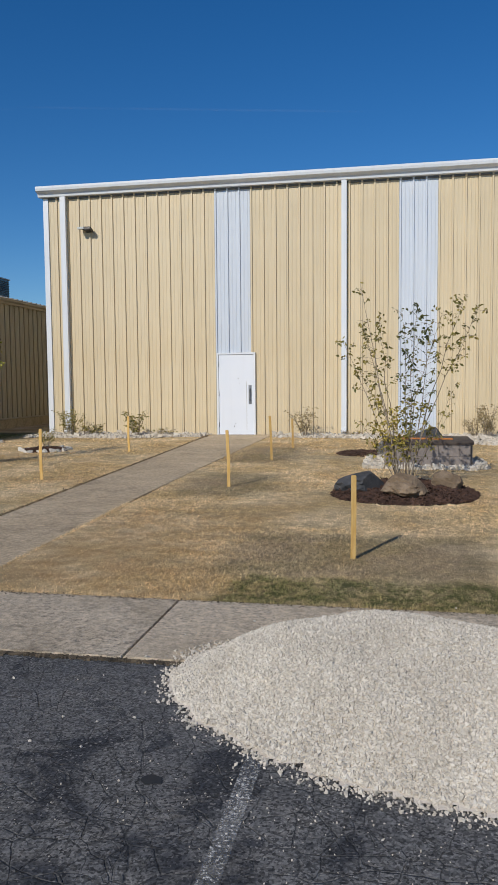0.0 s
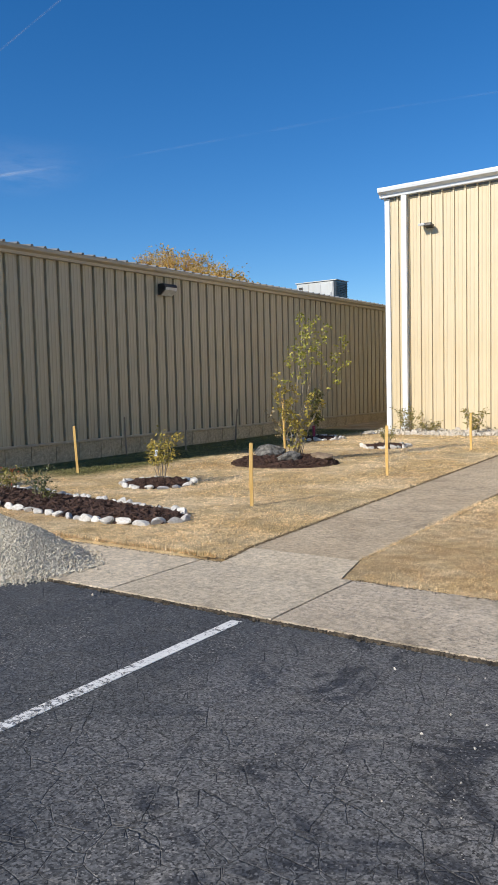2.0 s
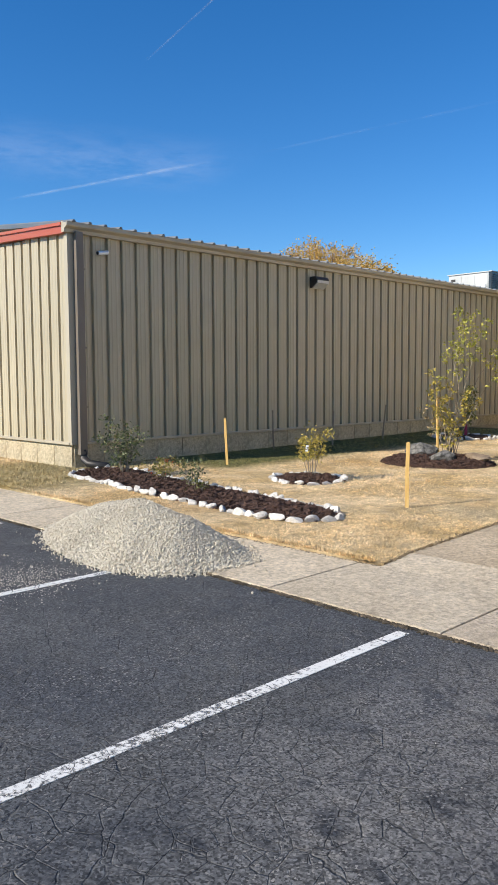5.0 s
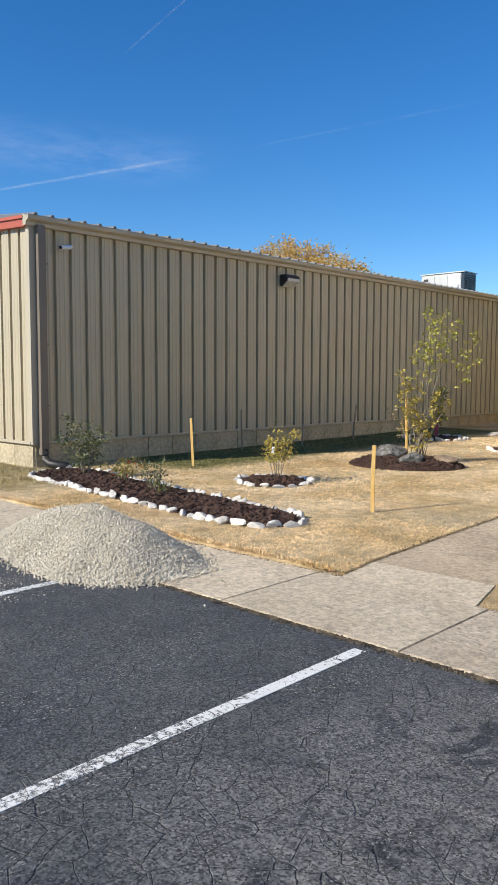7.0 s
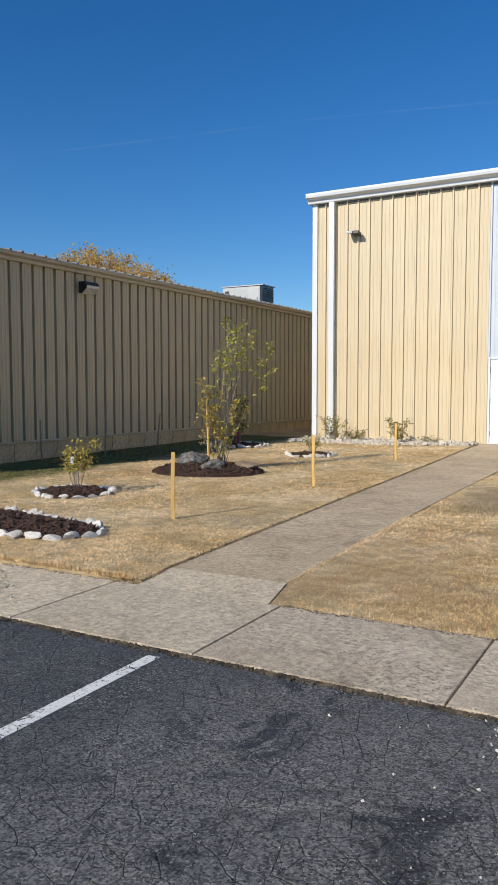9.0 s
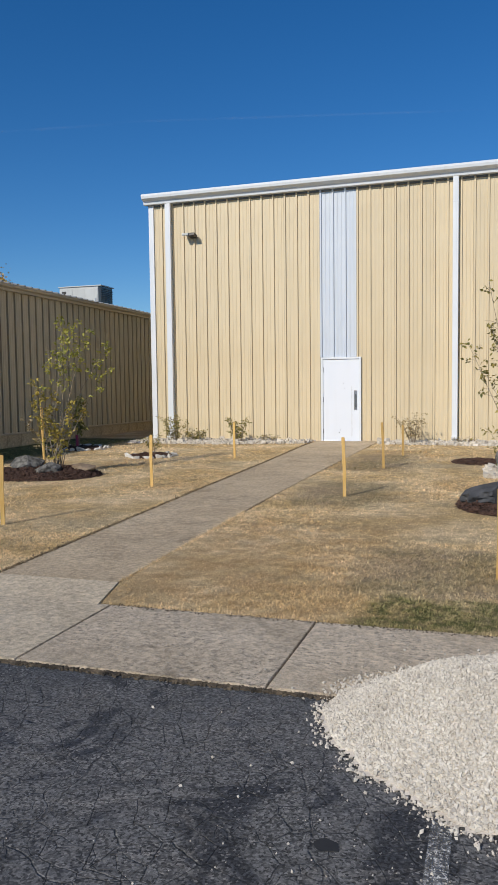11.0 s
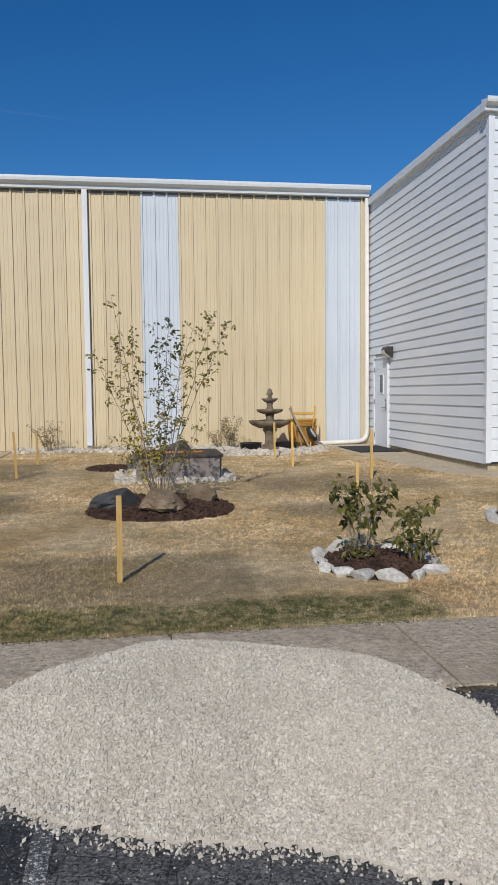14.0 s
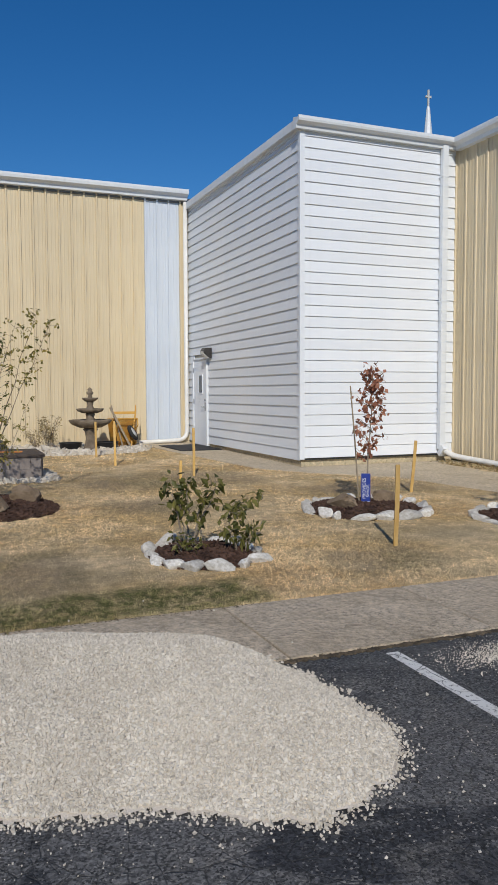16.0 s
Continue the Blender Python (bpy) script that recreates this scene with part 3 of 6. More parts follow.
def leaves_mesh(name, rng, places, length, width, droop=0.0, spread=1.0):
    """Folded four-cornered leaves (two triangles along the midrib each side) at places (n, 3)."""
    n = len(places)
    ln = length * rng.uniform(0.6, 1.25, n)
    wd = width * rng.uniform(0.7, 1.2, n)
    az = rng.uniform(0, math.tau, n)
    el = rng.normal(-droop, 0.5 * spread, n)
    d = np.stack([np.cos(az) * np.cos(el), np.sin(az) * np.cos(el), np.sin(el)], 1)
    side = np.cross(d, rng.normal(size=(n, 3)))
    side /= np.linalg.norm(side, axis=1)[:, None] + 1e-9
    up = np.cross(side, d)
    base = places
    mid = places + d * (ln * 0.5)[:, None] - up * (ln * 0.04)[:, None]
    tip = places + d * ln[:, None] - np.array([0, 0, 1.0]) * (ln * droop * 0.3)[:, None]
    l = mid + side * (wd * 0.5)[:, None] + up * (wd * 0.15)[:, None]
    r = mid - side * (wd * 0.5)[:, None] + up * (wd * 0.15)[:, None]
    v = np.stack([base, l, tip, r, mid], 1).reshape(-1, 3)
    k = 5 * np.arange(n)[:, None]
    f = np.concatenate([k + np.array([[0, 4, 1]]), k + np.array([[1, 4, 2]]), k + np.array([[2, 4, 3]]), k + np.array([[3, 4, 0]])])
    return raw_mesh(name, v, f)


def inside(px, py, poly):
    """Which plan points lie inside a polygon."""
    res = np.zeros(len(px), bool)
    for i in range(len(poly)):
        (x0, y0), (x1, y1) = poly[i - 1], poly[i]
        hit = ((y0 > py) != (y1 > py)) & (px < (x1 - x0) * (py - y0) / (y1 - y0 + 1e-12) + x0)
        res ^= hit
    return res


def edge_distance(px, py, poly):
    best = np.full(len(px), 1e9)
    for i in range(len(poly)):
        (x0, y0), (x1, y1) = poly[i - 1], poly[i]
        dx, dy = x1 - x0, y1 - y0
        t = np.clip(((px - x0) * dx + (py - y0) * dy) / (dx * dx + dy * dy), 0, 1)
        best = np.minimum(best, np.hypot(px - x0 - t * dx, py - y0 - t * dy))
    return best


def land(x, y):
    """Height of the lawn."""
    return 0.03 + 0.008 * max(0.0, min(y, 19.5) - 4.74) - (0.027 if x > -4.06 else -0.012) * min(1.0, max(0.0, 1 - (y - 4.74) / 0.46))


def land_np(x, y):
    return 0.03 + 0.008 * np.clip(np.minimum(y, 19.5) - 4.74, 0, None) - np.where(x > -4.06, 0.027, -0.012) * np.clip(1 - (y - 4.74) / 0.46, 0, 1)


# ================= ground, parking lot, pavements =================
KERB_Y, LAWN_Y = 3.66, 4.74
part("ground", box_mesh(-1500, 1500, -1500, 1500, -0.6, -0.05), FAR_SOIL)
tagged(bpy.data.objects["ground"], "flat dry open ground reaching the horizon", "ground", kind="structure")


def lawn():
    xs = np.linspace(-40, 30, 141)
    ys = np.linspace(LAWN_Y, 40, 72)
    gx, gy = np.meshgrid(xs, ys)
    gz = land_np(gx, gy) + 0.008 * np.sin(gx * 1.7) * np.sin(gy * 1.3) * (gy > 5.2)
    top = np.stack([gx, gy, gz], -1).reshape(-1, 3)
    low = np.stack([xs, np.full_like(xs, LAWN_Y), np.full_like(xs, -0.05)], -1)
    v = np.concatenate([top, low])
    nx = len(xs)
    i = (np.arange(len(ys) - 1)[:, None] * nx + np.arange(nx - 1)[None]).ravel()
    f = np.stack([i, i + 1, i + nx + 1, i + nx], 1)
    j = np.arange(nx - 1)
    b = len(top) + j
    f = np.concatenate([f, np.stack([j, b, b + 1, j + 1], 1)[:, ::-1]])
    ob = part("lawn", raw_mesh("lawn", v, f), TURF, smooth=False)
    return tagged(ob, "dormant straw-coloured lawn with worn patches and green tufts", "lawn", kind="structure")


lawn()
lot = part("parking_lot", box_mesh(-70, 60, -70, KERB_Y, -0.3, 0.0), ASPHALT)
tagged(lot, "cracked dark grey asphalt parking lot with pale dust", "parking lot", kind="structure")


def stall_line(x0, y0, x1, y1, w=0.078, paint=None):
    d = Vector((x1 - x0, y1 - y0, 0)).normalized()
    s = Vector((-d.y, d.x, 0)) * w / 2
    pts = [Vector((x0, y0, 0)) + s, Vector((x0, y0, 0)) - s, Vector((x1, y1, 0)) - s, Vector((x1, y1, 0)) + s]
    ob = part("parking_line", prism([(p.x, p.y) for p in pts], -0.01, 0.003), paint or LINE)
    return tagged(ob, "worn white painted parking stall line on asphalt", "parking line", "parking stall lines", "structure")


for x in (-8.0, -5.43, -2.97, -0.5, 2.01, 4.6):
    stall_line(x, KERB_Y - 0.1, x, -1.2, 0.07 if abs(x) < 1 else 0.078, FAINT_LINE if abs(x) < 1 else LINE)

# pavement slabs along the lot: joints every 1.4 m
pavement = part("pavement", box_mesh(-40, 30, KERB_Y + 0.01, LAWN_Y, -0.3, -0.005), KERB_DIRT)
tagged(pavement, "worn concrete pavement between parking lot and lawn", "pavement", kind="structure")
SLAB = 1.4


def slab_mesh(length, width, material):
    bm = add_box(bmesh.new(), 0.005, length - 0.005, 0.0, width, -0.02, 0.017)
    top = [e for e in bm.edges if all(v.co.z > 0 for v in e.verts)]
    bmesh.ops.bevel(bm, geom=top, offset=0.004, segments=2, affect="EDGES")
    me = bpy.data.meshes.new("slab")
    bm.to_mesh(me)
    bm.free()
    me.materials.append(material)
    return me


slab, smooth_slab = slab_mesh(SLAB, LAWN_Y - KERB_Y, CONCRETE), slab_mesh(SLAB, LAWN_Y - KERB_Y, SMOOTH)
for k in range(-12, 14):
    ob = new("slab", smooth_slab if k <= -3 else slab)
    ob.parent = pavement
    ob.location = (0.02 + k * SLAB, KERB_Y, 0.0)

WALK_OUT = [(-3.98, 4.74), (-2.88, 4.74), (-2.97, 5.2), (-3.06, 8.4), (-3.09, 11.6), (-3.07, 19.05), (-4.62, 19.05), (-4.58, 17.2), (-4.40, 14.0), (-4.17, 8.73), (-4.04, 5.96)]
PATH_OUT = [(4.4, 19.05), (4.54, 16.3), (4.96, 12.44), (5.57, 11.45), (6.57, 10.43), (6.85, 8.3), (6.9, 4.74), (8.5, 4.74), (8.5, 12.0), (9.1, 12.0), (9.1, 12.46), (5.78, 12.46), (5.78, 19.05)]


def walk_edges(y):
    left = np.interp(y, [4.74, 5.96, 8.73, 14.0, 17.2, 19.05], [-3.98, -4.04, -4.17, -4.40, -4.58, -4.62])
    right = np.interp(y, [4.74, 5.2, 8.4, 11.6, 19.05], [-2.88, -2.97, -3.06, -3.09, -3.07])
    return float(left), float(right)


front_walk = part("front_walk", prism(WALK_OUT, -0.04, lambda x, y: land(x, y) - 0.004), STEM)
tagged(front_walk, "weathered concrete walk leading across the lawn to a door", "walk", kind="structure")
ys = [4.74, 5.2, 6.9, 8.6, 10.3, 12.0, 13.7, 15.4, 17.1, 19.05]
for y0, y1 in zip(ys, ys[1:]):
    (l0, r0), (l1, r1) = walk_edges(y0), walk_edges(y1)
    g = 0.004 if y0 > 4.8 else 0.0
    part("slab", prism([(l0, y0 + g), (r0, y0 + g), (r1, y1 - (0.004 if y1 > 5.3 else 0)), (l1, y1 - (0.004 if y1 > 5.3 else 0))], 0.0, lambda x, y: land(x, y) + 0.012), SMOOTH if y1 < 5.3 else PATH, front_walk)

side_path = part("side_path", prism(PATH_OUT, -0.04, lambda x, y: land(x, y) + 0.012), SMOOTH)
tagged(side_path, "smooth buff concrete path bending round the white building", "path", kind="structure")

# ================= ribbed sheet buildings =================
PANEL, RIB = 0.914, 0.3047


def panel_mesh(name, z0, z1, material, width=PANEL, sunk=False, rise=0.038):
    """One ribbed wall sheet in the x-z plane, outside towards -y: three high ribs and low stiffeners between."""
    pts = []
    u = 0.0
    while u < width - 0.02:
        if sunk:
            pts += [(u - 0.038, 0), (u - 0.03, -0.058), (u + 0.03, -0.058), (u + 0.038, 0)]
        else:
            pts += [(u - 0.03, 0), (u - 0.018, rise), (u + 0.018, rise), (u + 0.028, 0)]
        for s in (0.105, 0.2):
            if u + s + 0.02 < width - 0.03:
                pts += [(u + s - 0.02, 0), (u + s - 0.011, 0.005), (u + s + 0.011, 0.005), (u + s + 0.02, 0)]
        u += RIB
    pts.append((width - 0.034, 0))
    v = [(p, -d, z) for z in (z0, z1) for p, d in pts]
    n = len(pts)
    f = np.array([(i, i + 1, n + i + 1, n + i) for i in range(n - 1)])
    me = raw_mesh(name, np.array(v), f)
    me.materials.append(material)
    return me


def sheet_wall(parent, name, origin, turn, count, z0, z1, material, label="", accents=(), short=None, thickness=0.16, sunk=False, rise=0.038):
    """A wall slab with its ribbed sheets. origin: plan point of the first rib; the wall runs along local x, outside towards local -y."""
    length = count * PANEL
    wall = part(name, box_mesh(-0.03, length, 0.065 if sunk else 0.006, thickness + 0.065, z0, z1), CORE, parent, label)
    wall.matrix_basis = pose(origin[0], origin[1], 0, 0, 0, turn)
    meshes = {}
    for k in range(count):
        m = WHITE_SHEET if k in accents else material
        lo = short[1] if short and k == short[0] else z0
        key = (m.name, lo)
        if key not in meshes:
            meshes[key] = panel_mesh("panel", lo, z1, m, PANEL, sunk, rise)
        ob = new("panel", meshes[key])
        ob.parent = wall
        ob.location = (k * PANEL, 0, 0)
        if k in accents:
            tagged(ob, "white ribbed sheet metal panel")
    return wall


def gutter_profile(out, z0, z1, side=1):
    """Section of a box gutter hung outwards by `out` from 0."""
    return [(0, z0), (-out * 0.5, z0), (-out * 0.56, (z0 * 2 + z1) / 3), (-out * 0.95, (z0 + z1 * 1.2) / 2.2), (-out, z1 - 0.05), (-out, z1), (-out + 0.02, z1), (-out + 0.02, z1 - 0.03), (0, z1 + 0.02)]


def downspout(parent, x, y, z0, z1, material, w=0.12, d=0.09, toward=(0, -1), name="downspout"):
    """A rectangular pipe with brackets and a kicked-out foot, standing at x, y."""
    bm = add_box(bmesh.new(), x - w / 2, x + w / 2, y - d / 2, y + d / 2, z0 + 0.1, z1, 0.01)
    if toward:
      m = Matrix.Translation((x + toward[0] * 0.07, y + toward[1] * 0.07, z0 + 0.08)) @ Matrix.Rotation(radians(45), 4, Vector((-toward[1], toward[0], 0)))
      add_box(bm, -w / 2, w / 2, -d / 2, d / 2, -0.12, 0.1, 0.008, m)
    for z in (z0 + 0.9, (z0 + z1) / 2, z1 - 0.6):
        add_box(bm, x - w / 2 - 0.006, x + w / 2 + 0.006, y - d / 2 - 0.004, y + d / 2 + 0.02, z - 0.012, z + 0.012)
    return part(name, bm, material, parent)


TY, TX0, TZ0, TZ1 = 19.06, -9.07, 0.13, 6.33
hall = thing("warehouse", TX0, TY, 0, "tall tan ribbed metal warehouse with white accent panels", "building")
hall.matrix_basis = Matrix()
hall_wall = sheet_wall(hall, "front_wall", (-4.5 - 5 * PANEL, TY), 0, 16, TZ0, TZ1, TAN, "tan ribbed metal wall with white panels", (5, 10, 15), (5, 2.24))
part("corner_panel", panel_mesh("corner_panel", TZ0, TZ1, TAN, 0.24), None, hall).location = (-4.5 + 11 * PANEL, TY, 0)
part("corner_core", box_mesh(5.55, 5.78, TY + 0.006, TY + 0.16, TZ0, TZ1), CORE, hall)
part("corner_trim", box_mesh(-9.13, -8.99, TY - 0.045, TY + 0.1, TZ0, TZ1, 0.006), WHITE_TRIM, hall, "white folded corner trim")
part("base_trim", box_mesh(-9.1, 5.76, TY - 0.02, TY + 0.02, TZ0 - 0.05, TZ0 + 0.012), TAN, hall)
side = sheet_wall(hall, "side_wall", (-9.09, TY + 0.1 + 20 * PANEL), -90, 20, TZ0, TZ1, TAN)
part("back_wall", box_mesh(-9.1, 30, TY + 22, TY + 22.2, 0, 6.3), TAN, hall)
part("roof", prism([(-9.15, TY - 0.02), (30, TY - 0.02), (30, TY + 22.2), (-9.15, TY + 22.2)], lambda x, y: 6.3 + 0.03 * (y - TY), lambda x, y: 6.42 + 0.03 * (y - TY)), BLUE_ROOF, hall)
part("gutter", extrude_profile([(TY - 0.0 + p, q) for p, q in gutter_profile(0.3, 6.34, 6.58)], "x", 14.93, -9.22), WHITE_TRIM, hall, "white box gutter")
# closure coloured dark: paints the shadow notches between rib tops under the gutter
part("closure_strip", box_mesh(-9.1, 5.76, TY - 0.014, TY + 0.02, 6.285, 6.35), BROWN_TRIM, hall, "closure strip under the eave, coloured dark for the gutter's shadow")
downspout(hall, -8.55, TY - 0.09, 0.14, 6.37, WHITE_TRIM, 0.15, 0.1)
downspout(hall, -1.27, TY - 0.09, 0.14, 6.37, WHITE_TRIM, 0.13, 0.1)


def steel_door(parent, name, m, w, h, window=False):
    """A flush steel door in a welded frame; local x across, outside -y, z up from the sill."""
    door = part(name, add_box(bmesh.new(), 0.05, w - 0.05, -0.035, 0.01, 0.01, h - 0.05, 0.004), DOOR_WHITE, parent, "white flush steel door, closed")
    door.matrix_basis = m
    fr = bmesh.new()
    add_box(fr, 0, 0.047, -0.06, 0.08, 0, h, 0.004)
    add_box(fr, w - 0.047, w, -0.06, 0.08, 0, h, 0.004)
    add_box(fr, 0.047, w - 0.047, -0.06, 0.08, h - 0.047, h, 0.004)
    part("frame", fr, WHITE_TRIM, door)
    part("threshold", box_mesh(0.047, w - 0.047, -0.08, 0.08, -0.02, 0.012, 0.003), STEEL, door)
    for z in (0.25, h / 2, h - 0.3):
        part("hinge", tube_mesh([(0.05, -0.045, z - 0.06), (0.05, -0.045, z + 0.06)], 0.011, 8), STEEL, door)
    if window:
        part("window", box_mesh(w * 0.42, w * 0.66, -0.042, -0.03, 1.3, 1.72), GLASS_DARK, door, "narrow dark wired-glass window")
        wf = bmesh.new()
        for a, b, c, d in ((0.39, 0.42, 1.27, 1.75), (0.66, 0.69, 1.27, 1.75)):
            add_box(wf, w * a, w * b, -0.05, -0.03, c, d)
        add_box(wf, w * 0.42, w * 0.66, -0.05, -0.03, 1.72, 1.75)
        add_box(wf, w * 0.42, w * 0.66, -0.05, -0.03, 1.27, 1.3)
        part("window_frame", wf, DOOR_WHITE, door)
        hd = tube_mesh([(w * 0.85, -0.04, 0.95), (w * 0.85, -0.09, 0.95), (w * 0.7, -0.09, 0.95)], 0.012, 8)
        add_box(hd, w * 0.85 - 0.03, w * 0.85 + 0.03, -0.045, -0.035, 0.86, 1.06, 0.004)
        part("handle", hd, STEEL, door, "steel lever handle")
        bp = tube_mesh([(w * 0.85, -0.035, 1.12), (w * 0.85, -0.06, 1.12)], 0.03, 12)
        part("deadbolt", bp, STEEL, door)
    else:
        hd = add_box(bmesh.new(), w - 0.18, w - 0.10, -0.042, -0.034, 0.78, 1.26, 0.003)
        add_tube(hd, [(w - 0.14, -0.04, 0.86), (w - 0.14, -0.09, 0.88), (w - 0.14, -0.09, 1.16), (w - 0.14, -0.04, 1.18)], 0.012, 8)
        part("handle", hd, STEEL, door, "steel pull handle on a back plate")
        part("edge_guard", box_mesh(w - 0.235, w - 0.225, -0.0385, -0.034, 0.12, 1.35), LENS, door)
        for sx, sz, sr in ((0.44, 0.2, 0.018), (0.47, 0.27, 0.012), (0.55, 1.42, 0.012), (0.585, 1.3, 0.008)):
            part("scuff", box_mesh(w * sx, w * sx + sr, -0.0378, -0.034, sz, sz + sr * 1.5, 0.001), DARK_STEEL, door)
    return door


steel_door(hall, "door", pose(-4.5, TY - 0.012, 0.155), 1.0, 2.08)


def flood_light(parent, x, y, z, turn=0, w=0.34, name="wall_light"):
    """A wall-pack light: backplate, sloping hood and lens; outside towards local -y."""
    body = bmesh.new()
    prof = [(0.0, -0.1), (0.0, 0.14), (-0.16, 0.14), (-0.2, 0.08), (-0.2, 0.02), (-0.05, -0.1)]
    body = extrude_profile(prof, "x", w, -w / 2)
    light = part(name, body, DARK_STEEL, parent, "dark bronze wall-pack light")
    light.matrix_basis = pose(x, y, z, 0, 0, turn)
    part("lens", extrude_profile([(-0.055, -0.102), (-0.2, 0.012), (-0.204, 0.06), (-0.215, 0.055), (-0.21, 0.0), (-0.06, -0.115)], "x", w - 0.05, -w / 2 + 0.025), LENS, light, "ribbed frosted lens")
    return light


# twin floodlight on the warehouse
tl = part("wall_light", box_mesh(-0.13, 0.05, -0.05, 0.0, 0.02, 0.1, 0.006), DARK_STEEL, hall, "small dark twin floodlight on a bracket")
tl.matrix_basis = pose(-7.93, TY - 0.03, 5.45)
part("lamp_head", add_box(bmesh.new(), -0.16, 0.02, -0.26, -0.05, 0.03, 0.09, 0.01, Matrix.Rotation(radians(8), 4, "X")), HVAC_GREY, tl)
part("lamp_head", add_box(bmesh.new(), 0.0, 0.18, -0.24, -0.02, -0.06, 0.02, 0.01, Matrix.Rotation(radians(-10), 4, "X")), DARK_STEEL, tl)

# white lap-sided building
WX, WY, WX1, WZ0, WZ1 = 5.78, 12.46, 9.11, 0.235, 6.06
LAP = 0.1985
white = thing("white_building", WX, WY, 0, "tall white lap-sided building block with a plain steel door", "building")
white.matrix_basis = Matrix()


def lap_mesh(length):
    """One siding board: bottom edge proud of the wall, top tucked under the next."""
    bm = extrude_profile([(0, 0.008), (-0.026, 0.0), (-0.030, 0.004), (-0.006, LAP + 0.012), (0, LAP + 0.012)], "x", length)
    me = bpy.data.meshes.new("siding_board")
    bm.to_mesh(me)
    bm.free()
    me.materials.append(SIDING)
    return me


def lap_wall(name, origin, turn, length, count, z0, gaps=()):
    wall = part(name, box_mesh(0, length, 0.001, 0.15, z0 - 0.0, z0 + count * LAP + 0.03), CORE, white, "white horizontal lap siding")
    wall.matrix_basis = pose(origin[0], origin[1], 0, 0, 0, turn)
    full = lap_mesh(length)
    for k in range(count):
        z = z0 + k * LAP
        spans = [(0, length)]
        for a, b, top in gaps:
            if z < top - 0.03:
                spans = [(0, a), (b, length)]
        for a, b in spans:
            ob = new("siding_board", full if (a, b) == (0, length) else lap_mesh(b - a))
            ob.parent = wall
            ob.location = (a, 0, z)
    return wall


lap_wall("front_wall", (WX, WY), 0, WX1 - WX, 30, WZ0 + 0.02)
DOOR_A, DOOR_B = TY - 18.60, TY - 17.52
lap_wall("side_wall", (WX, TY), -90, TY - WY, 30, WZ0 - 0.02, [(DOOR_A - 0.02, DOOR_B + 0.02, 2.26)])
part("corner_trim", box_mesh(WX - 0.042, WX + 0.06, WY - 0.042, WY + 0.06, WZ0, WZ1 + 0.1, 0.006), SIDING, white, "white corner board")
part("foundation", box_mesh(WX + 0.02, WX1, WY + 0.02, TY, -0.05, WZ0 + 0.02), STEM, white, "grey concrete foundation")
# black strip that paints the shade line under the lowest siding board
part("siding_foot_shade", box_mesh(WX - 0.01, WX1, WY - 0.034, WY + 0.1, WZ0 - 0.015, WZ0 + 0.012), SHADE_TAR_BLACK, white)
part("fascia", extrude_profile([(WY + p, q) for p, q in gutter_profile(0.24, WZ1 + 0.03, WZ1 + 0.22)], "x", WX1 - WX + 0.16, WX - 0.16), WHITE_TRIM, white, "white box gutter")
part("side_fascia", box_mesh(WX - 0.12, WX + 0.02, WY - 0.12, TY - 0.2, WZ1 + 0.06, WZ1 + 0.22, 0.01), WHITE_TRIM, white)
part("roof", box_mesh(WX - 0.05, WX1 + 8, WY - 0.05, TY + 3, WZ1 + 0.12, WZ1 + 0.2), BLUE_ROOF, white)
part("frieze", box_mesh(WX - 0.035, WX1, WY - 0.035, WY + 0.1, WZ1 - 0.0, WZ1 + 0.1), WHITE_TRIM, white)
part("frieze", box_mesh(WX - 0.033, WX + 0.1, WY + 0.1, TY, WZ1 - 0.0, WZ1 + 0.1), WHITE_TRIM, white)
steel_door(white, "side_door", pose(WX - 0.01, 18.60, 0.155, 0, 0, -90), 1.08, 2.16, True)
wl = flood_light(white, WX - 0.03, 17.35, 2.38, -90, 0.26)
downspout(white, 8.78, WY - 0.1, 0.24, WZ1 + 0.1, WHITE_TRIM, 0.13, 0.1)

# white drain lines at the foot of the walls
def drain(name, pts, label):
    ob = part(name, tube_mesh(pts, 0.055, 12), PIPE_WHITE, smooth=True)
    return tagged(ob, label, "drain pipe")


def bend(a, b, c, n=5):
    """Round the corner at b."""
    a, b, c = Vector(a), Vector(b), Vector(c)
    return [((1 - t) ** 2) * a + 2 * t * (1 - t) * b + t * t * c for t in [i / n for i in range(n + 1)]]


drain("drain_pipe", [(5.66, TY - 0.11, 6.3), (5.66, TY - 0.11, 0.55)] + bend((5.66, TY - 0.11, 0.5), (5.66, TY - 0.13, 0.24), (5.4, TY - 0.16, 0.23)) + [(4.36, TY - 0.22, 0.2)], "white drain pipe elbowing down the wall to the ground")
drain("drain_pipe", bend((8.78, WY - 0.16, 0.42), (8.78, WY - 0.18, 0.25), (8.95, WY - 0.5, 0.2)) + [(9.0, 10.6, 0.14), (9.0, 8.2, 0.1)], "white drain pipe running along a wall foot")

# right-hand tan wing
wing = thing("tan_wing", WX1, WY, 0, "tan ribbed metal wing with a white eave gutter", "building")
wing.matrix_basis = Matrix()
sheet_wall(wing, "side_wall", (WX1, WY - 0.03), -90, 9, 0.14, 6.12, TAN, "tan ribbed metal wall", (), None, 0.16, rise=0.02)
part("end_wall", box_mesh(WX1, WX1 + 14, WY - 0.03 - 9 * PANEL, WY + 0.13 - 9 * PANEL, 0.0, 6.2), TAN, wing)
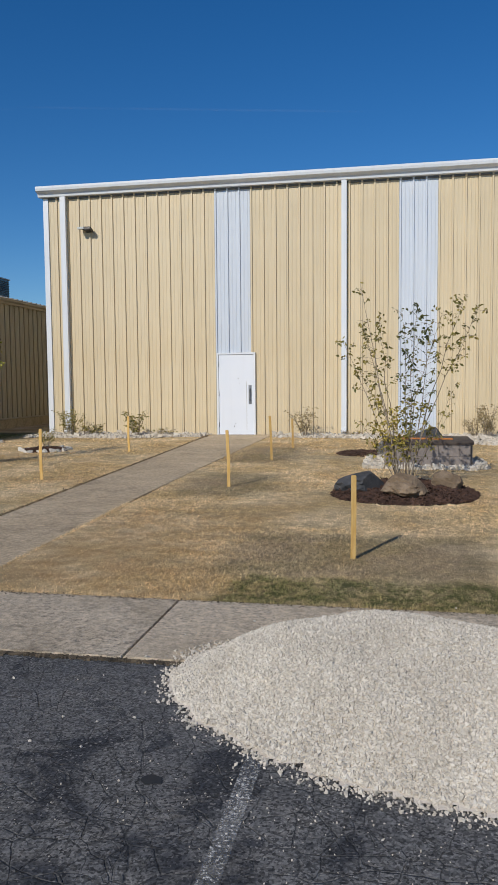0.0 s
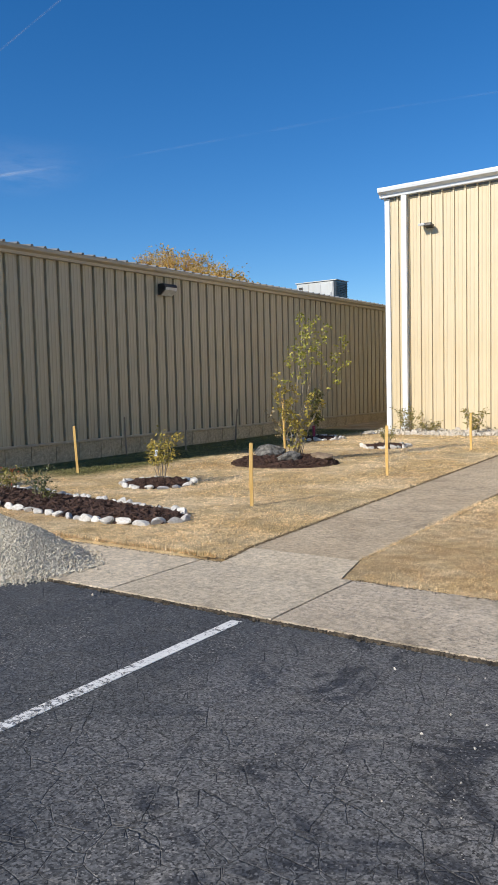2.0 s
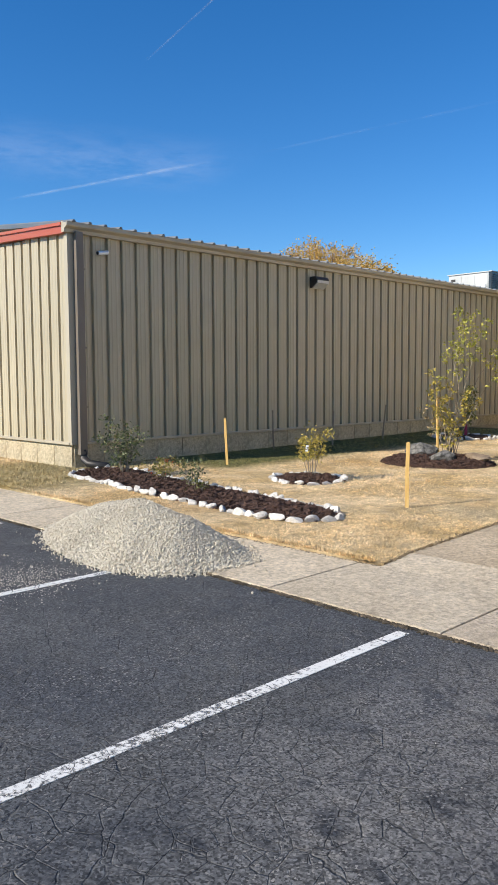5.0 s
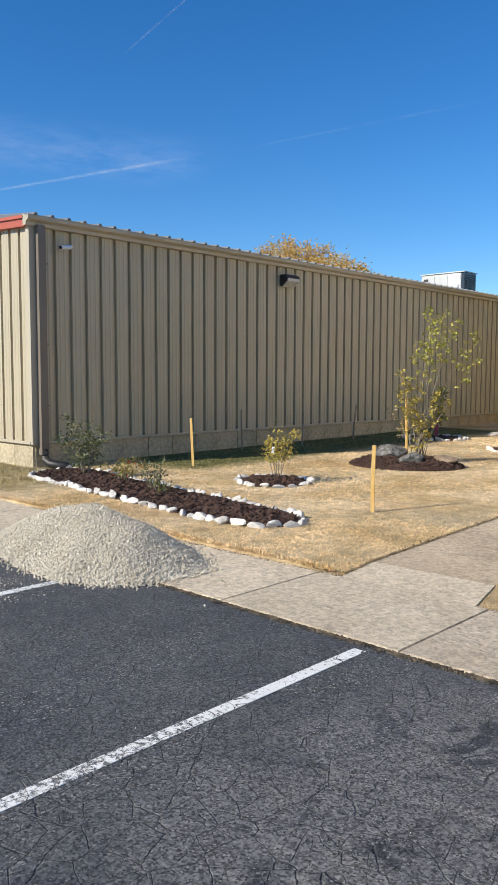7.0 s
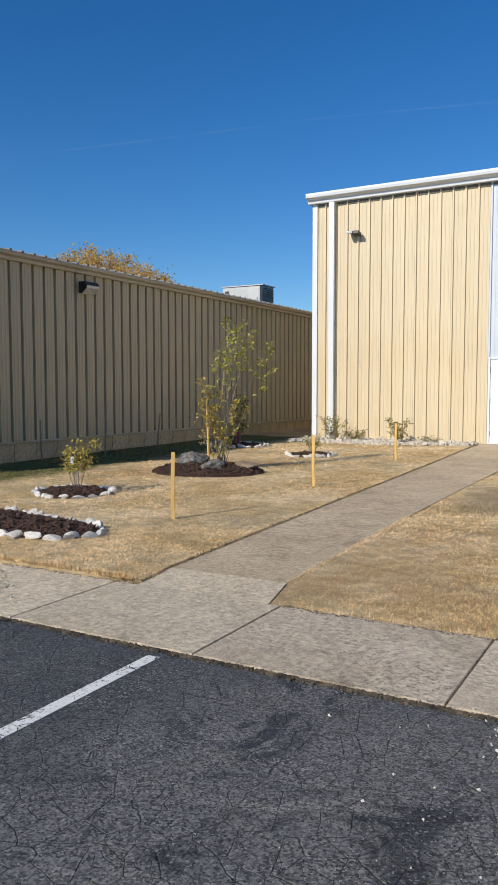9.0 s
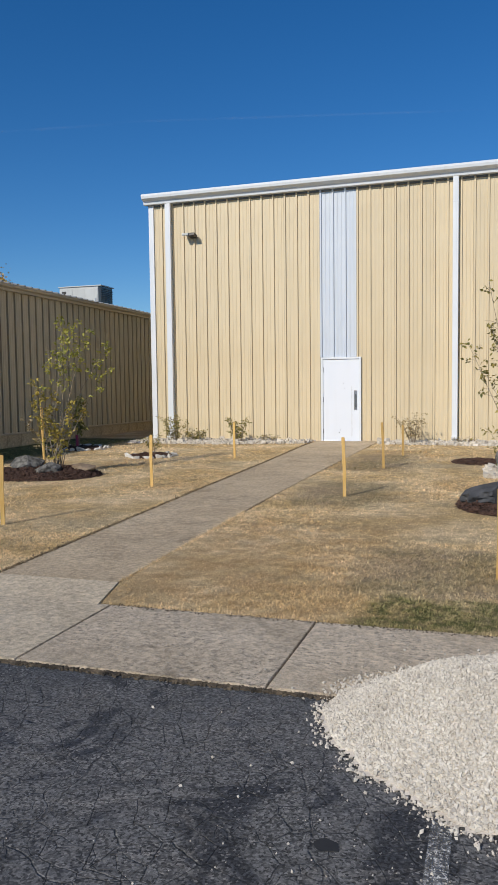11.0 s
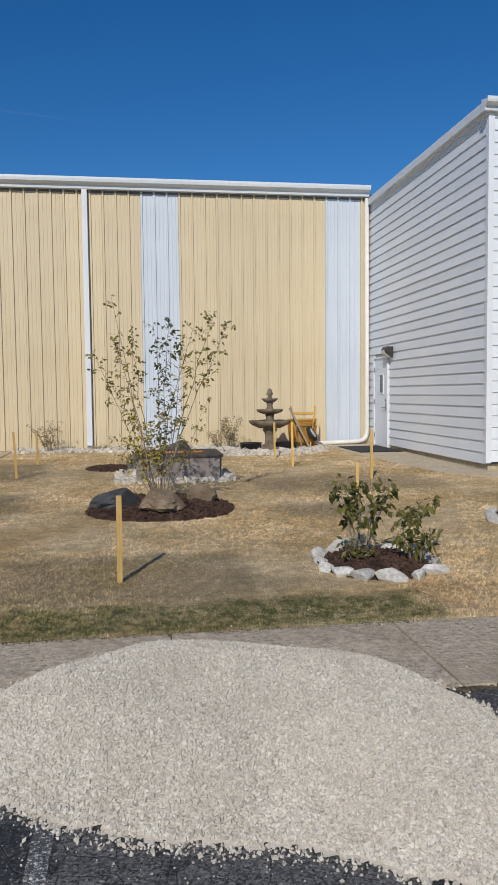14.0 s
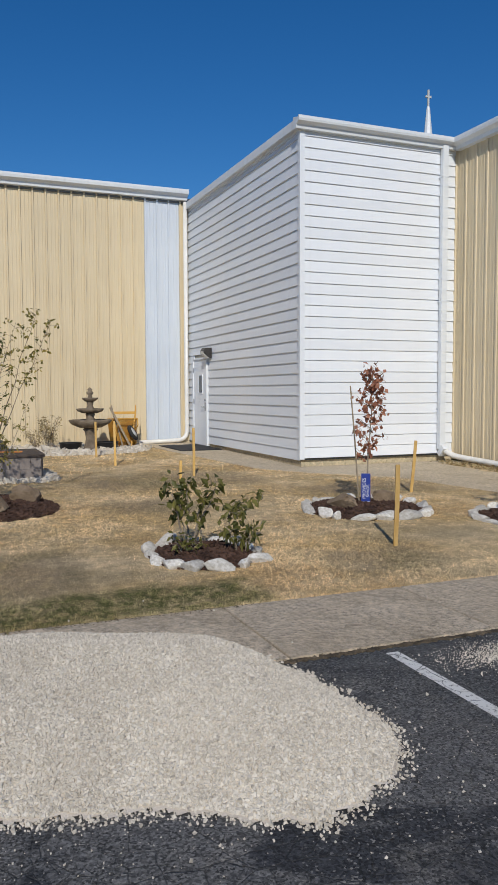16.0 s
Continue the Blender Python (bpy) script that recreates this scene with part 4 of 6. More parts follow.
part("gutter", extrude_profile([(WX1 + p, q) for p, q in gutter_profile(0.22, 6.07, 6.28)], "y", 9 * PANEL - 0.1, WY - 9 * PANEL - 0.05), WHITE_TRIM, wing, "white box gutter")
part("roof", box_mesh(WX1 - 0.02, WX1 + 14, WY - 9 * PANEL, WY + 0.0, 6.2, 6.28), BLUE_ROOF, wing)

# low beige building
LX, LY, LZ0, LZ1 = -11.63, 6.66, 0.46, 3.93
low = thing("low_building", LX, LY, 0, "low beige ribbed metal building on a concrete stem wall", "building")
low.matrix_basis = Matrix()
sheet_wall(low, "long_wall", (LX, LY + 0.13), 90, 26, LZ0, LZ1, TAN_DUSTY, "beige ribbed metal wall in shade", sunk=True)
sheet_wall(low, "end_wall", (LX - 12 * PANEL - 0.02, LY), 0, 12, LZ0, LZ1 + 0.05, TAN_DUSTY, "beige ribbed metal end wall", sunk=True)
part("gable", prism([(0, 0), (1, 0), (1, 1)], 0, 1), CORE, low).matrix_basis = Matrix(((-11, 0, 0, LX), (0, 0.1, 0, LY + 0.05), (0, 0, 0.2, LZ1), (0, 0, 0, 1)))
part("corner_trim", box_mesh(LX - 0.06, LX + 0.045, LY - 0.045, LY + 0.1, LZ0, LZ1, 0.006), BEIGE_TRIM, low)
part("base_trim", box_mesh(LX - 0.02, LX + 0.05, LY - 0.04, LY + 24, LZ0 - 0.035, LZ0 + 0.012, 0.006), BEIGE_TRIM, low)
part("base_trim", box_mesh(LX - 11, LX - 0.021, LY - 0.05, LY + 0.02, LZ0 - 0.035, LZ0 + 0.012, 0.006), BEIGE_TRIM, low)
stem = part("stem_wall", box_mesh(LX - 11, LX - 0.03, LY + 0.02, LY + 24, -0.2, LZ0 - 0.03), STEM, low, "stained concrete stem wall of blocks")
blk = box_mesh(0.008, 0.578, -0.014, 0.0, 0, 0.5)
blk_me = bpy.data.meshes.new("block")
blk.to_mesh(blk_me)
blk.free()
blk_me.materials.append(STEM)
for k in range(40):
    ob = new("block", blk_me)
    ob.parent = stem
    ob.matrix_basis = pose(LX - 0.012, LY + 0.03 + k * 0.586, -0.07, 0, 0, 90)
for k in range(18):
    ob = new("block", blk_me)
    ob.parent = stem
    ob.matrix_basis = pose(LX - 0.03 - (k + 1) * 0.586, LY + 0.02, -0.07)
part("gutter", extrude_profile([(LX - p, q) for p, q in gutter_profile(0.17, LZ1 - 0.02, LZ1 + 0.14)], "y", 24, LY - 0.12), BEIGE_TRIM, low, "beige eave gutter")
RISE = 0.117
roof = part("roof", prism([(LX + 0.12, LY - 0.1), (LX + 0.12, LY + 24), (LX - 11, LY + 24), (LX - 11, LY - 0.1)], lambda x, y: LZ1 + 0.09 + (LX - x) * RISE * 0.95, lambda x, y: LZ1 + 0.155 + (LX - x) * RISE * 0.95), BLUE_ROOF, low, "grey ribbed metal roof")
rib = extrude_profile([(-0.035, 0), (-0.02, 0.035), (0.02, 0.035), (0.035, 0)], "x", 11.1, -11)
rib_me = bpy.data.meshes.new("roof_rib")
rib.to_mesh(rib_me)
rib.free()
rib_me.materials.append(BLUE_ROOF)
for k in range(78):
    ob = new("roof_rib", rib_me)
    ob.parent = roof
    ob.matrix_basis = pose(LX + 0.1, LY + k * RIB, LZ1 + 0.145, 0, math.degrees(math.atan(RISE * 0.95)), 0)
part("rake_trim", prism([(0, 0), (1, 0), (1, 1), (0, 1)], 0, 1), RED_TRIM, low, "rust-red rake trim along the gable").matrix_basis = Matrix(((-11, 0, 0, LX + 0.0), (0, 0.12, 0, LY - 0.1), (1.28, 0, 0.17, LZ1 - 0.03), (0, 0, 0, 1)))
part("rake_trim", prism([(0, 0), (1, 0), (1, 1), (0, 1)], 0, 1), RED_TRIM, low).matrix_basis = Matrix(((-11, 0, 0, LX + 0.0), (0, 0.09, 0, LY - 0.13), (1.28, 0, 0.05, LZ1 + 0.09), (0, 0, 0, 1)))
downspout(low, LX + 0.1, LY + 0.13, 0.16, LZ1, BROWN_TRIM, 0.1, 0.14, None)
flood_light(low, LX + 0.03, 12.86, 3.60, 90, 0.42)
sc = part("security_camera", tube_mesh([(0, 0, 0), (0.06, 0, 0), (0.08, -0.02, -0.02), (0.08, -0.2, -0.04)], [0.035, 0.03, 0.035, 0.035], 10), WHITE_TRIM, low, "small white bullet camera")
sc.matrix_basis = pose(LX + 0.035, 7.36, 3.67)
part("lens", tube_mesh([(0.08, -0.2, -0.04), (0.08, -0.215, -0.043)], 0.028, 10), DARK_STEEL, sc)


def rooftop_unit(x, y, z):
    """A packaged unit; its pale panelled side faces -y, its +x end is coloured dark for shade."""
    unit = thing("rooftop_unit", x, y, z, "pale grey rooftop air-conditioning unit, its shaded end coloured dark", "air conditioner")
    part("curb", box_mesh(-1.8, -0.1, 0.1, 0.9, -0.4, 0.02), HVAC_GREY, unit)
    part("casing", box_mesh(-1.9, -0.12, 0, 1.0, 0.02, 1.1, 0.02), HVAC_GREY, unit)
    part("lid", box_mesh(-1.94, 0.04, -0.04, 1.04, 1.1, 1.14, 0.01), HVAC_GREY, unit)
    # dark section and slats stand in for shade on the casing's +x end
    shaded_end = part("shaded_end_section", box_mesh(-0.12, -0.01, 0.02, 0.98, 0.02, 1.1), GLASS_DARK, unit, "end section coloured dark for the casing's shaded side")
    for k in range(14):
        part("louvre", box_mesh(-0.02, 0.02, 0.03, 0.97, 0.08 + k * 0.07, 0.1 + k * 0.07), DARK_STEEL, shaded_end)
    for a, b in ((-1.84, -1.3), (-1.26, -0.72), (-0.68, -0.16)):
        pan = part("access_panel", box_mesh(a, b, -0.012, 0.0, 0.1, 1.02, 0.004), HVAC_GREY, unit)
        part("latch", box_mesh(b - 0.1, b - 0.05, -0.03, -0.012, 0.5, 0.62), STEEL, pan)
    part("plate", box_mesh(-1.78, -1.58, -0.018, -0.012, 0.84, 0.94), DARK_STEEL, unit)
    return unit


rooftop_unit(-15.5, 28.0, 4.62)


# ================= grade stakes =================
def stake(x, y, h, lean=0.0, side=0.0, turn=0.0, w=0.041, material=STAKE_WOOD, label="raw pine grade stake driven into the lawn"):
    """A sawn stake with a chamfered head and a driven point."""
    bm = bmesh.new()
    t = w * 0.42
    sect = [(-w / 2, -t / 2), (w / 2, -t / 2), (w / 2, t / 2), (-w / 2, t / 2)]
    rows_ = [(0.1, -0.15), (1, -0.04), (1, h * 0.5), (1, h - 0.008), (0.8, h)]
    rings = [[bm.verts.new((px * s + 0.004 * math.sin(z * 9 + x), py * s, z)) for px, py in sect] for s, z in rows_]
    for a, b in zip(rings, rings[1:]):
        for k in range(4):
            bm.faces.new((a[k], a[(k + 1) % 4], b[(k + 1) % 4], b[k]))
    bm.faces.new(rings[0][::-1])
    bm.faces.new(rings[-1])
    ob = part("stake", bm, material)
    ob.matrix_basis = pose(x, y, land(x, y) + 0.0, lean, side, turn)
    return tagged(ob, label, "stake", "grade stakes")


for x, y, h, lean, side_, turn in ((-0.31, 6.0, 0.67, 0, 0.5, 5), (-5.31, 7.08, 0.74, 0, 0.3, 20), (-9.97, 8.64, 0.79, 0, -2.4, 30), (-5.07, 10.26, 0.74, 0, 0, 10),
                                   (-5.24, 14.45, 0.71, 0, -0.5, 0), (-2.17, 9.83, 0.76, 0, -1.2, 4), (-2.14, 13.18, 0.78, 0, -2, 8), (-2.08, 15.51, 0.61, 0, -1, 0),
                                   (3.58, 5.95, 0.76, 1, 1.2, -18), (5.76, 8.91, 0.73, 2, 4, -20), (3.55, 11.9, 0.80, 0, 0, 0), (2.70, 14.01, 0.83, 0, -0.5, 0), (2.71, 15.9, 0.74, 0, -0.5, 0), (3.05, 11.0, 0.36, 0, 0, 0)):
    stake(x, y, h, lean, side_, turn)
for x, y, h, side_ in ((-11.3, 11.18, 0.8, -1.5), (-10.9, 12.59, 0.74, 1.8), (-11.05, 14.62, 0.8, 5)):
    stake(x, y, h, 0, side_, 40, 0.032, GREY_WOOD, "thin weathered wooden stake beside the shaded wall")

# ================= planted beds edged with stones =================
STONE_MESHES = []
for s in range(7):
    me = bpy.data.meshes.new("edge_stone")
    b_ = rock((1, 0.74, 0.72), 40 + s, 0.12, 2, 0.05)
    b_.to_mesh(me)
    b_.free()
    me.materials.append(EDGE_STONE)
    STONE_MESHES.append(me)


def smooth_loop(points, n=96):
    """A closed smooth outline through plan points (Catmull-Rom)."""
    out = []
    k = len(points)
    per = max(2, n // k)
    for i in range(k):
        p0, p1, p2, p3 = (Vector((*points[(i + j) % k], 0)) for j in (-1, 0, 1, 2))
        for s in range(per):
            t = s / per
            q = 0.5 * ((2 * p1) + (p2 - p0) * t + (2 * p0 - 5 * p1 + 4 * p2 - p3) * t * t + (3 * p1 - p0 - 3 * p2 + p3) * t ** 3)
            out.append((q.x, q.y))
    return out


def round_outline(cx, cy, rx, ry, seed, wob=0.06):
    rng = random.Random(seed)
    return smooth_loop([(cx + rx * math.cos(a) * (1 + rng.uniform(-wob, wob)), cy + ry * math.sin(a) * (1 + rng.uniform(-wob, wob))) for a in [k * math.tau / 10 for k in range(10)]])


def mulch_parts(bed, outline, height, seed, chips):
    """The heaped mulch and its loose bark chips, in the bed's own coordinates."""
    rng = np.random.default_rng(seed)
    ox, oy = np.array([p[0] for p in outline]), np.array([p[1] for p in outline])
    x0, x1, y0, y1 = ox.min(), ox.max(), oy.min(), oy.max()
    step = max(x1 - x0, y1 - y0) / 46
    gx, gy = np.meshgrid(np.arange(x0 - step, x1 + 2 * step, step), np.arange(y0 - step, y1 + 2 * step, step))
    sh = gx.shape
    def top(px, py):
        d = edge_distance(px, py, outline)
        ins = inside(px, py, outline)
        bumps = 0.014 * np.sin(px * 17 + seed) * np.sin(py * 15) + 0.008 * np.sin(px * 41 + py * 33)
        h = height * (1 - np.exp(-d / 0.22)) + bumps * np.minimum(1, d / 0.1)
        return np.where(ins, h, -0.05), ins
    z, ins = top(gx.ravel(), gy.ravel())
    v = np.stack([gx.ravel(), gy.ravel(), z], 1)
    n = sh[1]
    i = (np.arange(sh[0] - 1)[:, None] * n + np.arange(n - 1)[None]).ravel()
    f = np.stack([i, i + 1, i + n + 1, i + n], 1)
    f = f[ins[f].any(1)]
    part("mulch", raw_mesh("mulch", v, f), MULCH, bed, "dark brown bark mulch", True)
    px, py = rng.uniform(x0, x1, chips * 2), rng.uniform(y0, y1, chips * 2)
    keep = inside(px, py, outline)
    px, py = px[keep][:chips], py[keep][:chips]
    pz, _ = top(px, py)
    s = rng.uniform(0.6, 1.5, (len(px), 1)) * np.array([[0.045, 0.014, 0.008]])
    ob = part("bark", scatter_chips("bark", rng, np.stack([px, py, pz + 0.006], 1), s, 0.3, 0.35), CHIPS, bed)
    tagged(ob, kind="stuff")


def planted_bed(name, cx, cy, outline, label, seed, height=0.07, chips=1500, stone=0.2, edged=True, category="flower bed"):
    bed = thing(name, cx, cy, land(cx, cy), label, category, "planted beds")
    local = [(x - cx, y - cy) for x, y in outline]
    mulch_parts(bed, local, height, seed, chips)
    if edged:
        rng = random.Random(seed)
        pts = [Vector((*p, 0)) for p in local]
        k, run = 0, 0.0
        total = sum((pts[i] - pts[i - 1]).length for i in range(len(pts)))
        at = 0.0
        while at < total - stone * 0.35:
            ln = stone * rng.uniform(0.6, 1.4)
            goal, acc = at + ln / 2, 0.0
            for i in range(len(pts)):
                a, b = pts[i], pts[(i + 1) % len(pts)]
                seg = (b - a).length
                if acc + seg >= goal:
                    p = a.lerp(b, (goal - acc) / max(seg, 1e-6))
                    ang = math.degrees(math.atan2(b.y - a.y, b.x - a.x))
                    break
                acc += seg
            ob = new("edge_stone", STONE_MESHES[rng.randrange(7)])
            ob.parent = bed
            wd = stone * rng.uniform(0.75, 1.0)
            ob.matrix_basis = pose(p.x + rng.uniform(-0.025, 0.025), p.y + rng.uniform(-0.025, 0.025), -0.015, rng.uniform(-14, 14), rng.uniform(-14, 14), ang + rng.uniform(-32, 32)) @ Matrix.Diagonal((ln * 1.22, wd * 1.1, stone * rng.uniform(0.62, 1.1), 1))
            at += ln * 0.98
    return bed


LONG_BED = smooth_loop([(-10.75, 6.05), (-9.68, 5.9), (-7.95, 5.68), (-6.36, 5.5), (-5.75, 5.58), (-5.42, 5.95), (-5.75, 6.32), (-6.83, 6.5), (-9.26, 6.86), (-10.55, 7.1), (-11.0, 6.6)], 130)
RING_W = round_outline(-7.66, 8.1, 0.52, 0.5, 3)
RING_F = round_outline(-7.1, 14.6, 0.5, 0.5, 4)
RING_FAR = round_outline(-9.7, 16.0, 0.72, 0.6, 5)
RING_R = round_outline(1.77, 6.2, 0.46, 0.52, 6)
RING_S = round_outline(4.38, 7.86, 0.74, 0.74, 7)
RING_T = round_outline(5.85, 6.6, 0.68, 0.68, 8)
MOUND_A = round_outline(0.1, 9.55, 0.92, 1.0, 9)
MOUND_B = round_outline(-7.4, 11.1, 0.98, 0.8, 10)
PATCH = round_outline(-0.62, 14.4, 0.5, 0.55, 11)
planted_bed("flower_bed", -8.1, 6.3, LONG_BED, "long mulched flower bed edged with white stones", 21, 0.07, 6000, 0.17)
planted_bed("flower_bed", -7.66, 8.1, RING_W, "small round mulched bed ringed with white stones", 22, 0.08, 1500, 0.17)
planted_bed("flower_bed", -7.1, 14.6, RING_F, "small round mulched bed ringed with white stones", 23, 0.06, 900, 0.17)
planted_bed("flower_bed", -9.7, 16.0, RING_FAR, "shaded mulched bed ringed with pale stones", 24, 0.06, 900, 0.18)
planted_bed("flower_bed", 1.77, 6.2, RING_R, "round mulched bed ringed with large white stones", 25, 0.09, 2600, 0.23)
planted_bed("flower_bed", 4.38, 7.86, RING_S, "round mulched tree bed ringed with white stones", 26, 0.08, 2600, 0.23)
planted_bed("flower_bed", 5.85, 6.6, RING_T, "mulched shrub bed ringed with white stones", 27, 0.08, 1500, 0.2)
planted_bed("mulch_mound", 0.1, 9.55, MOUND_A, "low mound of dark bark mulch with boulders", 28, 0.10, 5200, edged=False, category="mulch mound")
planted_bed("mulch_mound", -7.4, 11.1, MOUND_B, "low mound of dark bark mulch with grey rocks", 29, 0.14, 4200, edged=False, category="mulch mound")
planted_bed("mulch_mound", -0.62, 14.4, PATCH, "flat patch of dark bark mulch on the lawn", 30, 0.05, 900, edged=False, category="mulch mound")


def boulder(x, y, z, size, seed, material, turn=0, tilt=0, label="", rough=0.34):
    ob = part("boulder", rock([k * 1.12 for k in size], seed, rough, 4), material, smooth=False)
    ob.matrix_basis = pose(x, y, z, tilt, 0, turn)
    return tagged(ob, label, "boulder", "garden boulders")


boulder(-0.38, 9.3, 0.1, (0.58, 0.44, 0.32), 101, ROCK_DARK, 14, -10, "dark flat slate boulder leaning on the mulch mound")
boulder(0.13, 8.95, 0.08, (0.55, 0.44, 0.27), 112, ROCK_BROWN, -10, 0, "rounded brown boulder set in the mulch mound")
boulder(0.66, 9.55, 0.1, (0.40, 0.34, 0.24), 103, ROCK_BROWN, 30, 0, "small grey-brown boulder set in the mulch mound")
boulder(-7.72, 11.1, 0.17, (0.50, 0.38, 0.27), 104, ROCK_GREY, 25, 0, "grey lichen-spotted rock on the mulch mound")
boulder(-7.1, 10.78, 0.14, (0.44, 0.34, 0.20), 105, ROCK_GREY, -5, 0, "grey lichen-spotted rock on the mulch mound")
boulder(-6.75, 11.2, 0.14, (0.42, 0.3, 0.15), 106, ROCK_BROWN, 10, 0, "small brown rock on the mulch mound")
boulder(0.62, 14.35, 0.1, (0.75, 0.5, 0.5), 107, ROCK_DARK, 0, 0, "dark rounded boulder behind the block planter")
boulder(-0.16, 14.0, 0.1, (0.34, 0.4, 0.36), 108, ROCK_GREY, 0, 0, "rounded grey boulder beside the mulch patch")
boulder(4.05, 7.75, 0.12, (0.32, 0.28, 0.2), 109, ROCK_BROWN, 0, 0, "flat brown rock in the tree bed")
boulder(4.75, 8.0, 0.1, (0.26, 0.24, 0.16), 110, ROCK_BROWN, 40, 0, "flat brown rock in the tree bed")

# ================= heaps of crushed stone =================
HEAP_A = [(-1.09, 3.46), (-0.87, 3.06), (-0.53, 2.79), (-0.2, 2.62), (0.08, 2.53), (0.41, 2.43), (0.76, 2.22), (0.98, 2.2), (1.32, 2.4), (1.47, 2.69), (1.46, 3.11), (1.38, 3.55), (1.1, 3.88), (0.7, 4.15), (0.2, 4.3), (-0.35, 4.3), (-0.8, 4.05), (-1.03, 3.75)]
HEAP_B = [(-7.2, 3.58), (-6.4, 3.24), (-5.5, 3.15), (-4.95, 3.42), (-4.78, 3.86), (-4.88, 4.22), (-5.5, 4.58), (-6.4, 4.75), (-7.1, 4.4), (-7.42, 4.0)]


def heap_height(px, py, outline, slope, bow):
    d = edge_distance(px, py, outline)
    ins = inside(px, py, outline)
    lumps = 0.02 * np.sin(px * 4.1 + 1) * np.sin(py * 5.2) + 0.012 * np.sin(px * 9.7 + py * 7.3)
    h = np.maximum(slope * d - bow * d * d, 0) + lumps * np.minimum(d / 0.25, 1)
    return np.where(ins, h, 0), ins


def gravel_heap(name, outline, slope, bow, size, count, fringe, seed, label, stone, fines):
    rng = np.random.default_rng(seed)
    wob = random.Random(seed)
    loop = [(x + wob.uniform(-0.02, 0.02), y + wob.uniform(-0.02, 0.02)) for x, y in smooth_loop(outline, 140)]
    mx, my = sum(p[0] for p in loop) / len(loop), sum(p[1] for p in loop) / len(loop)
    loop = [(mx + (x - mx) * 0.97, my + (y - my) * 0.97) for x, y in loop]
    cx, cy = np.mean([p[0] for p in loop]), np.mean([p[1] for p in loop])
    heap = thing(name, cx, cy, 0.0, label, "gravel heap", "gravel heaps")
    ox, oy = np.array([p[0] for p in loop]), np.array([p[1] for p in loop])
    x0, x1, y0, y1 = ox.min(), ox.max(), oy.min(), oy.max()
    gx, gy = np.meshgrid(np.linspace(x0 - 0.02, x1 + 0.02, 110), np.linspace(y0 - 0.02, y1 + 0.02, 90))
    z, ins = heap_height(gx.ravel(), gy.ravel(), loop, slope, bow)
    # settle the ridge so that no sharp crease is left
    zz = z.reshape(gx.shape)
    for _ in range(26):
        zz[1:-1, 1:-1] = (zz[1:-1, 1:-1] * 4 + zz[:-2, 1:-1] + zz[2:, 1:-1] + zz[1:-1, :-2] + zz[1:-1, 2:]) / 8
    v = np.stack([gx.ravel() - cx, gy.ravel() - cy, zz.ravel() - 0.004], 1)
    n = gx.shape[1]
    i = (np.arange(gx.shape[0] - 1)[:, None] * n + np.arange(n - 1)[None]).ravel()
    f = np.stack([i, i + 1, i + n + 1, i + n], 1)
    f = f[ins[f].any(1)]
    part("core", raw_mesh("core", v, f), fines, heap, "", True)

    def height_at(px, py):
        u = np.clip((px - gx[0, 0]) / (gx[0, 1] - gx[0, 0]), 0, gx.shape[1] - 1.001)
        w = np.clip((py - gy[0, 0]) / (gy[1, 0] - gy[0, 0]), 0, gx.shape[0] - 1.001)
        a, b = u.astype(int), w.astype(int)
        s, t = u - a, w - b
        return zz[b, a] * (1 - s) * (1 - t) + zz[b, a + 1] * s * (1 - t) + zz[b + 1, a] * (1 - s) * t + zz[b + 1, a + 1] * s * t

    px, py = rng.uniform(x0, x1, count * 2), rng.uniform(y0, y1, count * 2)
    keep = inside(px, py, loop)
    px, py = px[keep][:count], py[keep][:count]
    d = edge_distance(px, py, loop)
    big = (1 + 0.75 * np.exp(-d / 0.09)) * np.exp(rng.normal(0, 0.33, len(px)))
    big = np.minimum(big, 2.3)
    s = size * big[:, None] * rng.uniform(0.85, 1.15, (len(px), 3)) * np.array([[1.1, 1.0, 0.9]])
    pz = height_at(px, py) + s.mean(1) * rng.uniform(-0.25, 0.25, len(px))
    ob = part("gravel", scatter_pebbles("gravel", rng, np.stack([px - cx, py - cy, pz], 1), s), stone, heap, "pale crushed limestone")
    tagged(ob, kind="stuff")
    # strays rolled off on to the paving
    a = rng.integers(0, len(loop), fringe)
    out = np.abs(rng.normal(0, 1, fringe)) * np.where(rng.uniform(size=fringe) < 0.035, 0.28, 0.024)
    vx, vy = ox[a] - cx, oy[a] - cy
    ln = np.hypot(vx, vy)
    fx, fy = ox[a] + vx / ln * out + rng.normal(0, 0.03, fringe), oy[a] + vy / ln * out + rng.normal(0, 0.03, fringe)
    base = np.where((fy > KERB_Y) & (fy < LAWN_Y), 0.017, np.where(fy >= LAWN_Y, 0.035, 0.0))
    s = size * np.exp(np.clip(rng.normal(0.1, 0.4, fringe), -1, 0.7))[:, None] * rng.uniform(0.7, 1.2, (fringe, 3))
    ob = part("loose_gravel", scatter_pebbles("loose_gravel", rng, np.stack([fx - cx, fy - cy, base + s[:, 2] * 0.35], 1), s), stone, heap)
    tagged(ob, kind="stuff")
    return heap


gravel_heap("gravel_heap", HEAP_A, 0.675, 0.275, 0.0085, 120000, 3600, 61, "large heap of pale crushed limestone on asphalt and pavement", GRAVEL, GRAVEL_CORE)
gravel_heap("gravel_heap", HEAP_B, 0.80, 0.36, 0.0115, 40000, 1500, 62, "heap of dusty buff crushed limestone beside the flower bed", GRAVEL_BUFF, GRAVEL_BUFF_CORE)

